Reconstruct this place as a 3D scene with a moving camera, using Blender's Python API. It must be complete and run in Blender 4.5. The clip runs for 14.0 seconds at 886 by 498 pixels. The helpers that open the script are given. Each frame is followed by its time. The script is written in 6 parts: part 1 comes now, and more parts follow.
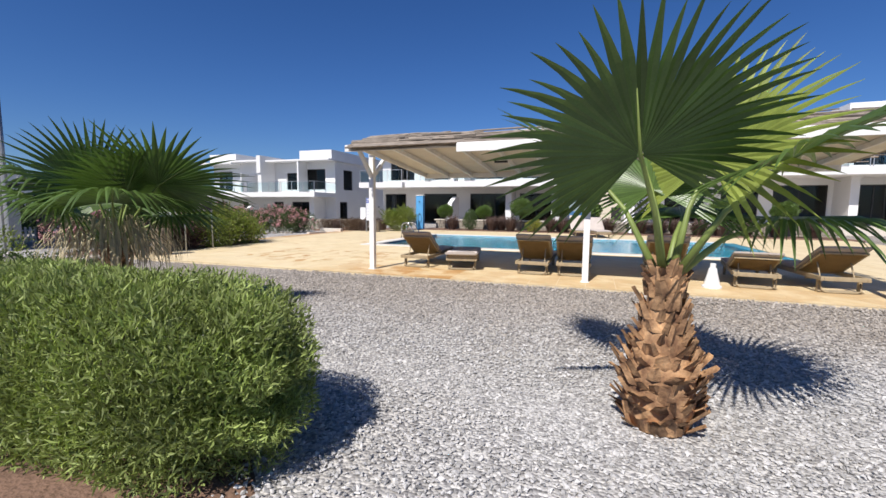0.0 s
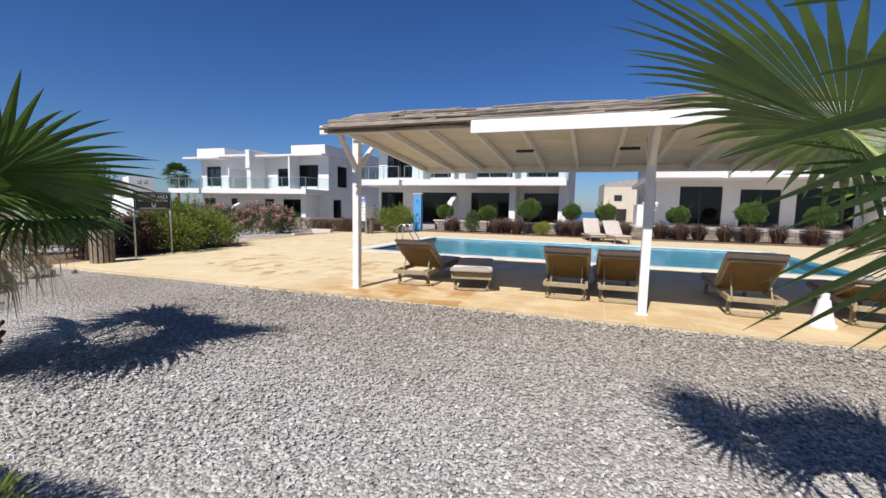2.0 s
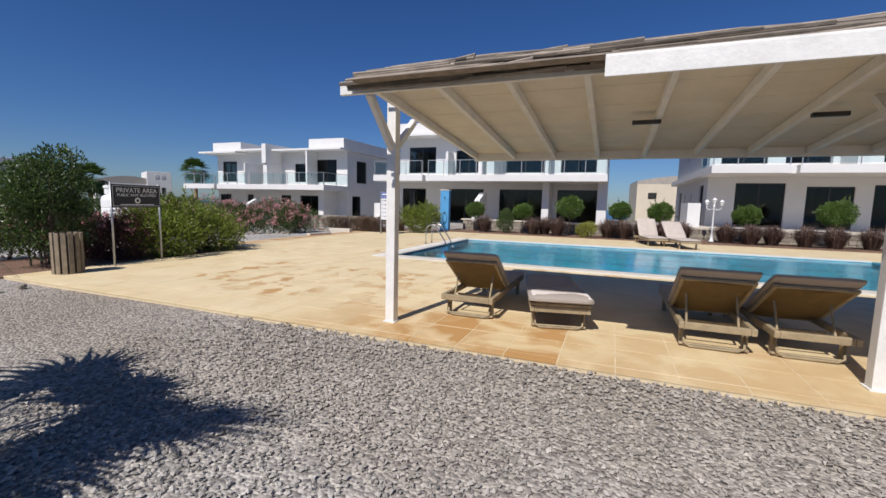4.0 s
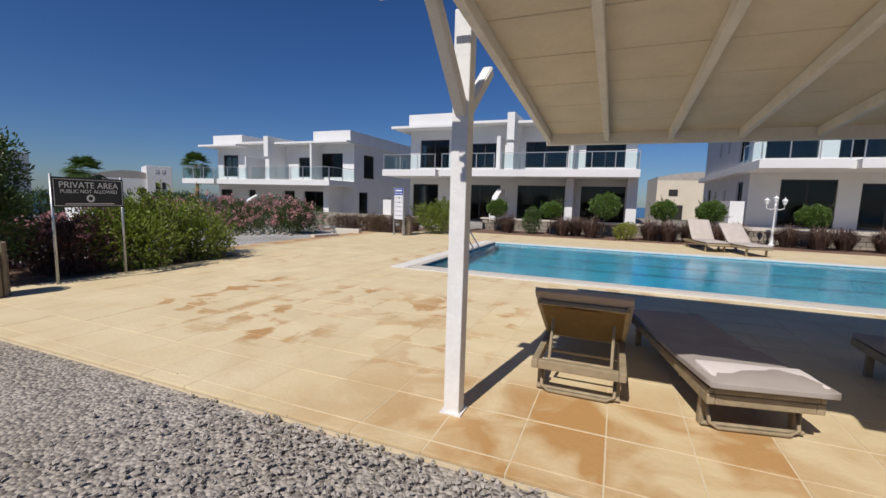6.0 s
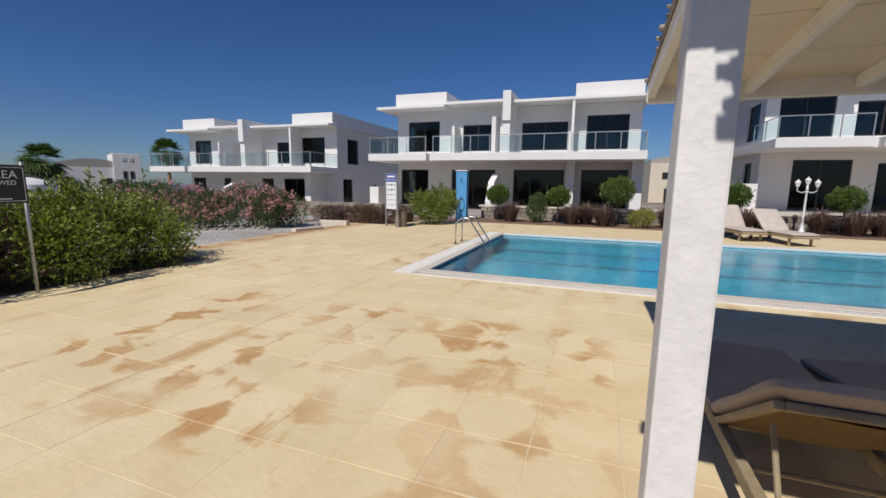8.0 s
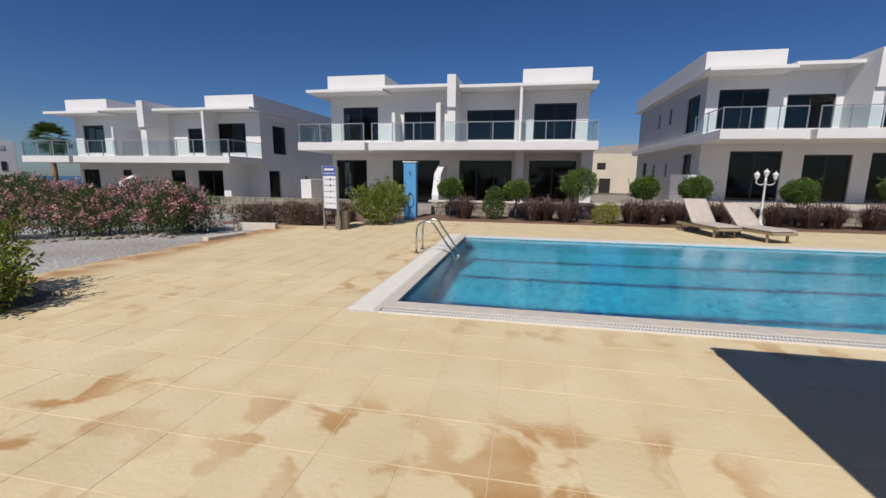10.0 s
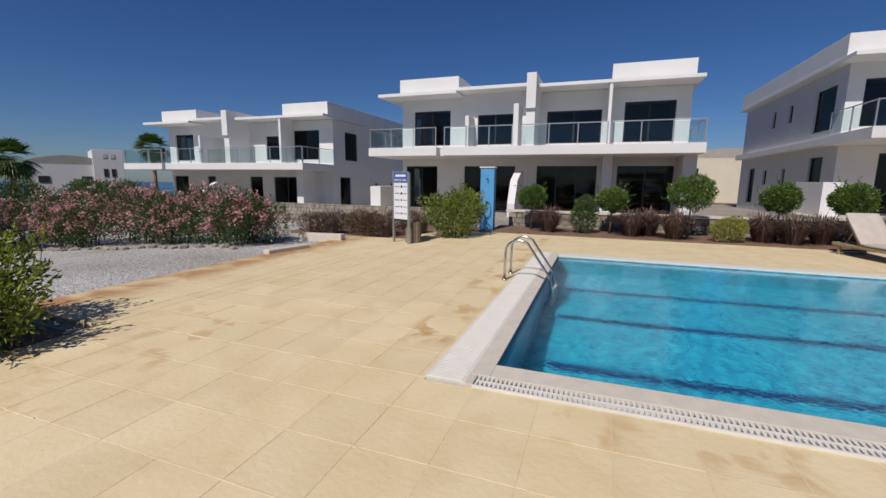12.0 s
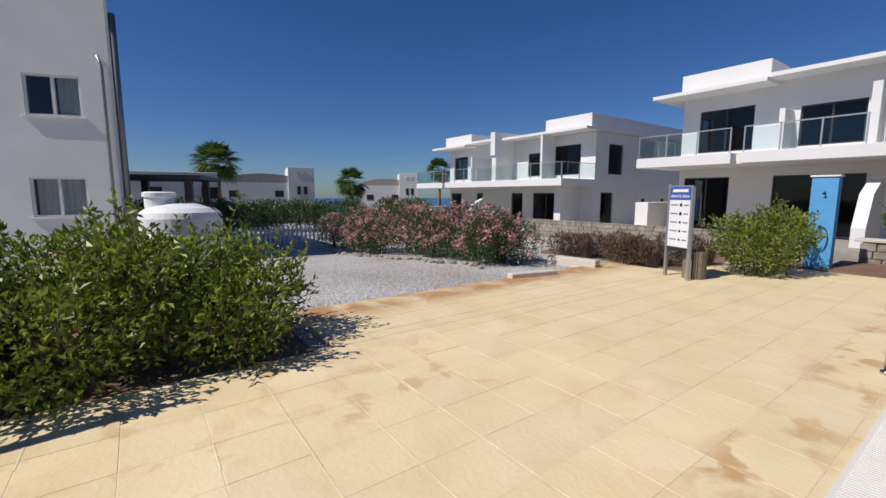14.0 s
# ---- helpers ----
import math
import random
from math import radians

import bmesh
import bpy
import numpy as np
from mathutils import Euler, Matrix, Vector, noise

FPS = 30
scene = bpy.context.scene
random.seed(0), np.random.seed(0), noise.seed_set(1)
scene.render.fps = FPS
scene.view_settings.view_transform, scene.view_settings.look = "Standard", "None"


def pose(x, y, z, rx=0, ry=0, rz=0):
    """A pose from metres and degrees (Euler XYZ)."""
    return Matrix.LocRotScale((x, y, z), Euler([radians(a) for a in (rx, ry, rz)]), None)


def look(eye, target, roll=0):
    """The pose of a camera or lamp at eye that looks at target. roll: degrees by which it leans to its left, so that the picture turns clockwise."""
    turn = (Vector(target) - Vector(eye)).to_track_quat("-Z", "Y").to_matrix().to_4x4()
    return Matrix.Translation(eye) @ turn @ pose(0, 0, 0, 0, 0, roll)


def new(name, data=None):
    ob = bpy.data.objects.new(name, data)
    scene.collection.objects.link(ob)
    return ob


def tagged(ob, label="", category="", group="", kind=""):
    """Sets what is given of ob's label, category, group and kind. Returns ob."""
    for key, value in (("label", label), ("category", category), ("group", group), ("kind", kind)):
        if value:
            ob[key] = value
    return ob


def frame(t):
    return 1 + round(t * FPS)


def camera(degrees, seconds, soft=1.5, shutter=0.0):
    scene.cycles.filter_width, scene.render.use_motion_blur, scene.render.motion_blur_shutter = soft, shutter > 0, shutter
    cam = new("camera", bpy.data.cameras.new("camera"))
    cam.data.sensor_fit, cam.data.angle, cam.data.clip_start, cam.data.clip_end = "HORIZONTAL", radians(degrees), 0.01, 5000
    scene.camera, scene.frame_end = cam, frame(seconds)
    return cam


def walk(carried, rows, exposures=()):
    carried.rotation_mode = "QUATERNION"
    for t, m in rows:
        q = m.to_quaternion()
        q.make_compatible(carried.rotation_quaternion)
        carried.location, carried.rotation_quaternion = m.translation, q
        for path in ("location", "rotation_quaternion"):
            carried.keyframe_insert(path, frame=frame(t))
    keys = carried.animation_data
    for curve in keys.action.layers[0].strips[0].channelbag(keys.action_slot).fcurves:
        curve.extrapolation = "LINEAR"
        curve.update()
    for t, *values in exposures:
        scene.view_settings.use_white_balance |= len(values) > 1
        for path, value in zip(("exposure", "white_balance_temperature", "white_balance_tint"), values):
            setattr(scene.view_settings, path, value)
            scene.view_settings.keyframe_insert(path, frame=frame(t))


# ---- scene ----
cam = camera(92.9, 14.0)
PATH = [
    (0, (7.389, -13.567, 1.342), (6.716, -11.694, 1.146), 0.4),
    (0.5, (7.138, -13.063, 1.39), (6.499, -11.178, 1.193), 0.5),
    (1, (6.991, -12.536, 1.404), (6.36, -10.647, 1.215), 0.7),
    (1.5, (6.803, -12.114, 1.369), (6.165, -10.228, 1.18), 1.0),
    (2, (6.564, -11.66, 1.396), (5.904, -9.782, 1.195), 1.1),
    (2.5, (6.296, -11.173, 1.418), (5.609, -9.306, 1.206), 1.0),
    (3, (5.932, -10.72, 1.393), (5.214, -8.865, 1.177), 1.0),
    (5.5, (4.151, -8.481, 1.422), (3.41, -6.635, 1.207), 1.6),
    (6, (3.812, -8.091, 1.445), (3.063, -6.251, 1.21), 1.6),
    (6.5, (3.564, -7.693, 1.471), (2.814, -5.857, 1.214), 1.5),
    (7, (3.254, -7.371, 1.448), (2.518, -5.532, 1.176), 1.2),
    (9.3, (1.928, -5.434, 1.516), (1.42, -3.528, 1.187), 0.6),
    (9.5, (1.811, -5.241, 1.567), (1.34, -3.326, 1.234), 0.5),
    (10, (1.537, -4.9, 1.574), (1.158, -2.966, 1.233), 0.6),
    (10.5, (1.326, -4.515, 1.561), (1.036, -2.567, 1.212), 0.9),
    (11, (1.153, -4.147, 1.576), (0.86, -2.2, 1.228), 1.0),
    (11.5, (0.885, -3.746, 1.569), (0.468, -1.819, 1.233), 1.0),
    (12, (0.727, -3.403, 1.579), (0.054, -1.546, 1.265), 0.7),
    (12.5, (0.559, -3.017, 1.6), (-0.448, -1.315, 1.304), 0.7),
    (13, (0.318, -2.701, 1.568), (-0.943, -1.174, 1.286), 0.4),
    (13.5, (0.084, -2.435, 1.599), (-1.386, -1.106, 1.326), 0.2),
    (14, (-0.024, -2.199, 1.63), (-1.629, -1.033, 1.377), 0.1),
]
walk(cam, [(t, look(eye, target, roll)) for t, eye, target, roll in PATH],
     [(0, 0.30, 6400, 12), (1.5, 0.28, 6400, 12), (2.5, 0.12, 6400, 12), (3, 0.06, 6400, 12), (6, -0.20, 6450, 12), (9.5, -0.26, 6600, 12), (12, -0.32, 6600, 12), (13.5, -0.12, 6500, 12), (14, -0.07, 6500, 12)])

# ---- world, sun, exposure ----
SUN_AZ = 0.17            # the shadows run towards +y, a little to +x
SUN_EL = radians(48.5)
world = bpy.data.worlds.new("world")
scene.world = world
world.use_nodes = True
wn = world.node_tree
sky = wn.nodes.new("ShaderNodeTexSky")
sky.sky_type = 'NISHITA'
sky.sun_disc = False
sky.sun_elevation = SUN_EL
sky.sun_rotation = math.pi + SUN_AZ
sky.altitude = 300
sky.air_density = 1.0
sky.dust_density = 0.35
sky.ozone_density = 3.5
bgn = wn.nodes["Background"]
bgn.inputs[1].default_value = 0.062
deep = wn.nodes.new("ShaderNodeHueSaturation")
deep.inputs["Saturation"].default_value = 1.18
deep.inputs["Hue"].default_value = 0.5
cool = wn.nodes.new("ShaderNodeMix")
cool.data_type, cool.blend_type = 'RGBA', 'MULTIPLY'
cool.inputs["Factor"].default_value = 1.0
cool.inputs["B"].default_value = (0.66, 0.84, 1.17, 1)
wn.links.new(sky.outputs[0], deep.inputs["Color"])
wn.links.new(deep.outputs["Color"], cool.inputs["A"])
wn.links.new(cool.outputs["Result"], bgn.inputs[0])
sun = new("sun", bpy.data.lights.new("sun", 'SUN'))
sun.data.energy = 5.0
sun.data.angle = radians(0.53)
sun.data.color = (1.0, 0.955, 0.89)
d = Vector((math.sin(SUN_AZ) * math.cos(SUN_EL), math.cos(SUN_AZ) * math.cos(SUN_EL), -math.sin(SUN_EL)))
sun.matrix_world = look((-3, -20, 25), Vector((-3, -20, 25)) + d)

# ---- materials ----
MATS = {}


def trodden(n, l, geo, color, dust):
    """Brown dust that people carry on to the stones beside the paving."""
    sep = n.new("ShaderNodeSeparateXYZ")
    l.new(geo.outputs["Position"], sep.inputs[0])
    wob = n.new("ShaderNodeTexNoise")
    wob.inputs["Scale"].default_value = 1.1
    l.new(geo.outputs["Position"], wob.inputs["Vector"])
    add = n.new("ShaderNodeMath")
    add.operation = 'MULTIPLY_ADD'
    add.inputs[1].default_value = 1.6
    l.new(wob.outputs["Fac"], add.inputs[0])
    l.new(sep.outputs["Y"], add.inputs[2])
    mr = n.new("ShaderNodeMapRange")
    mr.inputs["From Min"].default_value, mr.inputs["From Max"].default_value = -8.6, -6.4
    l.new(add.outputs[0], mr.inputs["Value"])
    reach = n.new("ShaderNodeMapRange")
    reach.inputs["From Min"].default_value, reach.inputs["From Max"].default_value = -6.0, -3.0
    l.new(sep.outputs["X"], reach.inputs["Value"])
    both = n.new("ShaderNodeMath")
    both.operation = 'MULTIPLY'
    l.new(mr.outputs["Result"], both.inputs[0])
    l.new(reach.outputs["Result"], both.inputs[1])
    mx = n.new("ShaderNodeMix")
    mx.data_type, mx.blend_type = 'RGBA', 'MULTIPLY'
    mx.inputs["B"].default_value = (*dust, 1)
    l.new(both.outputs[0], mx.inputs["Factor"])
    l.new(color, mx.inputs["A"])
    return mx.outputs["Result"]


def material(name, color, rough=0.7, var=0.15, scale=6.0, bump=0.2, bscale=60.0, metal=0.0, color2=None, spread=(0.35, 0.7),
             rand=0.0, island=0.0, trans=0.0, spec=0.5, dist=0.01, detail=6.0, dust=None):
    """Principled with two scales of noise in colour and a fine relief."""
    if name in MATS:
        return MATS[name]
    m = bpy.data.materials.new(name)
    m.use_nodes = True
    n, l = m.node_tree.nodes, m.node_tree.links
    p = n["Principled BSDF"]
    p.inputs["Roughness"].default_value = rough
    p.inputs["Metallic"].default_value = metal
    p.inputs["Specular IOR Level"].default_value = spec
    geo = n.new("ShaderNodeNewGeometry")
    n1 = n.new("ShaderNodeTexNoise")
    n1.inputs["Scale"].default_value = scale
    n1.inputs["Detail"].default_value = detail
    l.new(geo.outputs["Position"], n1.inputs["Vector"])
    ramp = n.new("ShaderNodeValToRGB")
    ramp.color_ramp.elements[0].position, ramp.color_ramp.elements[1].position = spread
    c2 = color2 or tuple(c * (1 - var) for c in color)
    ramp.color_ramp.elements[0].color = (*c2, 1)
    ramp.color_ramp.elements[1].color = (*color, 1)
    l.new(n1.outputs["Fac"], ramp.inputs["Fac"])
    n2 = n.new("ShaderNodeTexNoise")
    n2.inputs["Scale"].default_value = bscale
    n2.inputs["Detail"].default_value = 4
    l.new(geo.outputs["Position"], n2.inputs["Vector"])
    hsv = n.new("ShaderNodeHueSaturation")
    l.new(ramp.outputs["Color"], hsv.inputs["Color"])
    mr = n.new("ShaderNodeMapRange")
    mr.inputs["To Min"].default_value, mr.inputs["To Max"].default_value = 1 - var * 0.6, 1 + var * 0.6
    l.new(n2.outputs["Fac"], mr.inputs["Value"])
    value = mr.outputs["Result"]
    for amount, node, socket in ((rand, "ShaderNodeObjectInfo", "Random"), (island, "ShaderNodeNewGeometry", "Random Per Island")):
        if amount:
            src = n.new(node)
            mr2 = n.new("ShaderNodeMapRange")
            mr2.inputs["To Min"].default_value, mr2.inputs["To Max"].default_value = 1 - amount, 1 + amount
            l.new(src.outputs[socket], mr2.inputs["Value"])
            mul = n.new("ShaderNodeMath")
            mul.operation = 'MULTIPLY'
            l.new(value, mul.inputs[0])
            l.new(mr2.outputs["Result"], mul.inputs[1])
            value = mul.outputs[0]
    l.new(value, hsv.inputs["Value"])
    l.new(hsv.outputs["Color"], p.inputs["Base Color"])
    if dust:
        l.new(trodden(n, l, geo, hsv.outputs["Color"], dust), p.inputs["Base Color"])
    if bump:
        b = n.new("ShaderNodeBump")
        b.inputs["Strength"].default_value = bump
        b.inputs["Distance"].default_value = dist
        l.new(n2.outputs["Fac"], b.inputs["Height"])
        l.new(b.outputs["Normal"], p.inputs["Normal"])
    if trans:
        t = n.new("ShaderNodeBsdfTranslucent")
        mixc = n.new("ShaderNodeHueSaturation")
        mixc.inputs["Value"].default_value = 1.5
        mixc.inputs["Saturation"].default_value = 1.1
        l.new(hsv.outputs["Color"], mixc.inputs["Color"])
        l.new(mixc.outputs["Color"], t.inputs["Color"])
        mix = n.new("ShaderNodeMixShader")
        mix.inputs["Fac"].default_value = trans
        l.new(p.outputs[0], mix.inputs[1])
        l.new(t.outputs[0], mix.inputs[2])
        l.new(mix.outputs[0], n["Material Output"].inputs["Surface"])
    MATS[name] = m
    return m


WHITE = material("white_render", (0.71, 0.70, 0.685), 0.85, 0.06, 0.8, 0.25, 40)
WHITEP = material("white_paint_wood", (0.78, 0.76, 0.72), 0.6, 0.12, 5, 0.3, 35)
CREAMP = material("cream_board", (0.72, 0.66, 0.54), 0.7, 0.10, 3, 0.2, 30)
STONE = material("rough_stone", (0.33, 0.29, 0.235), 0.9, 0.35, 4, 0.8, 14, rand=0.15, dist=0.03)
DARKF = material("dark_frame", (0.03, 0.027, 0.025), 0.45, 0.1, 5, 0.05, 60)
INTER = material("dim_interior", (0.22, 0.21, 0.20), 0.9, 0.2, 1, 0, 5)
CREAMW = material("cream_render", (0.82, 0.79, 0.72), 0.85, 0.08, 0.8, 0.25, 40)
SANDW = material("sand_render", (0.66, 0.58, 0.46), 0.85, 0.08, 0.8, 0.25, 40)
STEEL = material("stainless_steel", (0.62, 0.60, 0.57), 0.22, 0.06, 10, 0.03, 80, metal=1.0)
ALU = material("grey_aluminium", (0.45, 0.46, 0.47), 0.4, 0.06, 10, 0.03, 80, metal=0.7)
BLUE = material("blue_paint", (0.09, 0.33, 0.62), 0.55, 0.12, 4, 0.2, 40)
BLUEB = material("board_blue", (0.05, 0.10, 0.36), 0.5, 0.08, 4, 0.05, 40)
BOARDW = material("board_white", (0.72, 0.73, 0.76), 0.5, 0.05, 4, 0.05, 40)
BLACK = material("sign_black", (0.02, 0.02, 0.022), 0.5, 0.2, 6, 0.05, 60)
LETTER = material("letter_white", (0.75, 0.74, 0.70), 0.6, 0.05, 6, 0, 60)
SLING = material("golden_sling", (0.36, 0.24, 0.10), 0.8, 0.15, 9, 0.5, 220, dist=0.004)
RATTAN = material("tan_rattan", (0.37, 0.29, 0.175), 0.65, 0.25, 12, 0.7, 150, dist=0.006)
CUSHION = material("grey_beige_fabric", (0.38, 0.33, 0.29), 0.95, 0.12, 5, 0.3, 250)
TOWEL = material("pale_fabric", (0.72, 0.65, 0.61), 0.95, 0.08, 8, 0.5, 120)
SANDC = material("sand_fabric", (0.52, 0.45, 0.39), 0.95, 0.12, 5, 0.3, 200)
CANE = material("weathered_cane", (0.30, 0.25, 0.20), 0.85, 0.35, 9, 0.4, 90, island=0.45)
TANKW = material("tank_white", (0.78, 0.78, 0.77), 0.5, 0.07, 3, 0.1, 20)
SLATW = material("weathered_slat", (0.25, 0.20, 0.14), 0.8, 0.3, 10, 0.4, 60, rand=0.15)
BARK = material("palm_bark", (0.60, 0.36, 0.18), 0.9, 0.4, 9, 0.8, 50, rand=0.35, color2=(0.15, 0.075, 0.038))
TWIG = material("twig_wood", (0.16, 0.12, 0.085), 0.9, 0.3, 12, 0.5, 50)
PALM = material("palm_leaf", (0.10, 0.165, 0.038), 0.38, 0.3, 4, 0.15, 70, island=0.25, trans=0.22)
# lit copy of the palm leaf: sunlight put into a brighter, yellower colour
PALMLIT = material("sunlit_palm_leaf", (0.30, 0.36, 0.07), 0.42, 0.25, 4, 0.15, 70, island=0.2, trans=0.35)
PALMDRY = material("dry_palm_fibre", (0.50, 0.42, 0.26), 0.8, 0.3, 6, 0.2, 70, island=0.3, trans=0.2)
PETIOLE = material("palm_stalk", (0.22, 0.28, 0.07), 0.5, 0.25, 6, 0.1, 40)
LEAF = material("shrub_leaf", (0.22, 0.275, 0.045), 0.45, 0.35, 2.5, 0, 60, island=0.55, trans=0.28)
LEAFD = material("dark_leaf", (0.085, 0.135, 0.036), 0.4, 0.35, 2.5, 0, 60, island=0.35, trans=0.2)
LEAFM = material("clipped_leaf", (0.115, 0.19, 0.035), 0.4, 0.35, 2.5, 0, 60, island=0.45, trans=0.2)
LEAFY = material("yellow_leaf", (0.28, 0.30, 0.04), 0.5, 0.3, 2.5, 0, 60, island=0.3, trans=0.25)
HEDGE = material("soft_needle", (0.35, 0.42, 0.135), 0.6, 0.4, 2.2, 0, 60, island=0.45, trans=0.34)
PINK = material("oleander_petal", (0.66, 0.36, 0.36), 0.6, 0.3, 6, 0, 60, island=0.4, trans=0.3)
PURPLE = material("purple_grass", (0.12, 0.07, 0.052), 0.7, 0.3, 6, 0, 60, island=0.4, trans=0.15)
MAROON = material("maroon_leaf", (0.15, 0.075, 0.06), 0.55, 0.35, 3, 0, 60, island=0.4, trans=0.15)
PLUME = material("grass_plume", (0.22, 0.15, 0.12), 0.8, 0.3, 6, 0, 60, island=0.4, trans=0.2)
DRYSH = material("dry_shrub", (0.15, 0.095, 0.055), 0.85, 0.35, 6, 0, 60, island=0.4, trans=0.1)
PEBBLE = material("grey_pebble", (0.49, 0.475, 0.455), 0.85, 0.25, 14, 0.3, 90, island=0.35, dust=(0.80, 0.745, 0.68))
JOINT = material("pale_joint", (0.69, 0.565, 0.365), 0.85, 0.15, 6, 0.3, 50)
SOIL = material("red_soil", (0.22, 0.13, 0.085), 0.95, 0.35, 3, 0.8, 25, dist=0.03)
LANE = material("lane_line", (0.01, 0.03, 0.10), 0.4, 0.1, 8, 0, 60)
COPING = material("beige_coping", (0.62, 0.56, 0.47), 0.6, 0.12, 7, 0.15, 60)
GRATE = material("white_grating", (0.69, 0.66, 0.60), 0.5, 0.06, 6, 0.05, 60)
DARKH = material("gutter_dark", (0.22, 0.185, 0.14), 0.9, 0.2, 6, 0, 60)
PIPE = material("dull_metal_flue", (0.30, 0.31, 0.33), 0.45, 0.15, 6, 0.05, 30, metal=0.8)
CURTAIN = material("net_curtain", (0.55, 0.55, 0.53), 0.9, 0.1, 6, 0.3, 12)
FARROOF = material("far_roof", (0.40, 0.36, 0.32), 0.85, 0.15, 2, 0.2, 10)
HILL = material("dry_hill", (0.26, 0.24, 0.15), 0.95, 0.4, 0.02, 0.3, 0.4, color2=(0.11, 0.12, 0.07))
SEA = material("sea", (0.02, 0.09, 0.19), 0.25, 0.15, 0.01, 0.2, 0.3)


def ground_material():
    m = bpy.data.materials.new("gravel_ground")
    m.use_nodes = True
    n, l = m.node_tree.nodes, m.node_tree.links
    p = n["Principled BSDF"]
    p.inputs["Roughness"].default_value = 0.95
    geo = n.new("ShaderNodeNewGeometry")
    v = n.new("ShaderNodeTexVoronoi")
    v.inputs["Scale"].default_value = 38
    v.inputs["Randomness"].default_value = 1.0
    l.new(geo.outputs["Position"], v.inputs["Vector"])
    bw = n.new("ShaderNodeRGBToBW")
    l.new(v.outputs["Color"], bw.inputs[0])
    stones = n.new("ShaderNodeValToRGB")
    e = stones.color_ramp.elements
    e[0].position, e[0].color = 0.15, (0.24, 0.23, 0.225, 1)
    e[1].position, e[1].color = 0.8, (0.60, 0.585, 0.56, 1)
    l.new(bw.outputs[0], stones.inputs["Fac"])
    big = n.new("ShaderNodeTexNoise")
    big.inputs["Scale"].default_value = 0.35
    big.inputs["Detail"].default_value = 5
    l.new(geo.outputs["Position"], big.inputs["Vector"])
    dirt = n.new("ShaderNodeValToRGB")
    dirt.color_ramp.elements[0].position, dirt.color_ramp.elements[0].color = 0.35, (0.78, 0.75, 0.70, 1)
    dirt.color_ramp.elements[1].position, dirt.color_ramp.elements[1].color = 0.65, (1, 1, 1, 1)
    l.new(big.outputs["Fac"], dirt.inputs["Fac"])
    mx = n.new("ShaderNodeMix")
    mx.data_type, mx.blend_type = 'RGBA', 'MULTIPLY'
    mx.inputs["Factor"].default_value = 1.0
    l.new(stones.outputs["Color"], mx.inputs["A"])
    l.new(dirt.outputs["Color"], mx.inputs["B"])
    # dry scrub takes over far out
    dist = n.new("ShaderNodeVectorMath")
    dist.operation = 'LENGTH'
    l.new(geo.outputs["Position"], dist.inputs[0])
    far = n.new("ShaderNodeMapRange")
    far.inputs["From Min"].default_value, far.inputs["From Max"].default_value = 36, 44
    l.new(dist.outputs["Value"], far.inputs["Value"])
    scrub = n.new("ShaderNodeValToRGB")
    scrub.color_ramp.elements[0].position, scrub.color_ramp.elements[0].color = 0.4, (0.06, 0.075, 0.03, 1)
    scrub.color_ramp.elements[1].position, scrub.color_ramp.elements[1].color = 0.65, (0.24, 0.20, 0.13, 1)
    l.new(big.outputs["Fac"], scrub.inputs["Fac"])
    mx2 = n.new("ShaderNodeMix")
    mx2.data_type = 'RGBA'
    l.new(far.outputs["Result"], mx2.inputs["Factor"])
    l.new(trodden(n, l, geo, mx.outputs["Result"], (0.80, 0.745, 0.68)), mx2.inputs["A"])
    l.new(scrub.outputs["Color"], mx2.inputs["B"])
    l.new(mx2.outputs["Result"], p.inputs["Base Color"])
    b = n.new("ShaderNodeBump")
    b.inputs["Strength"].default_value, b.inputs["Distance"].default_value = 0.9, 0.02
    b.invert = True
    l.new(v.outputs["Distance"], b.inputs["Height"])
    l.new(b.outputs["Normal"], p.inputs["Normal"])
    return m


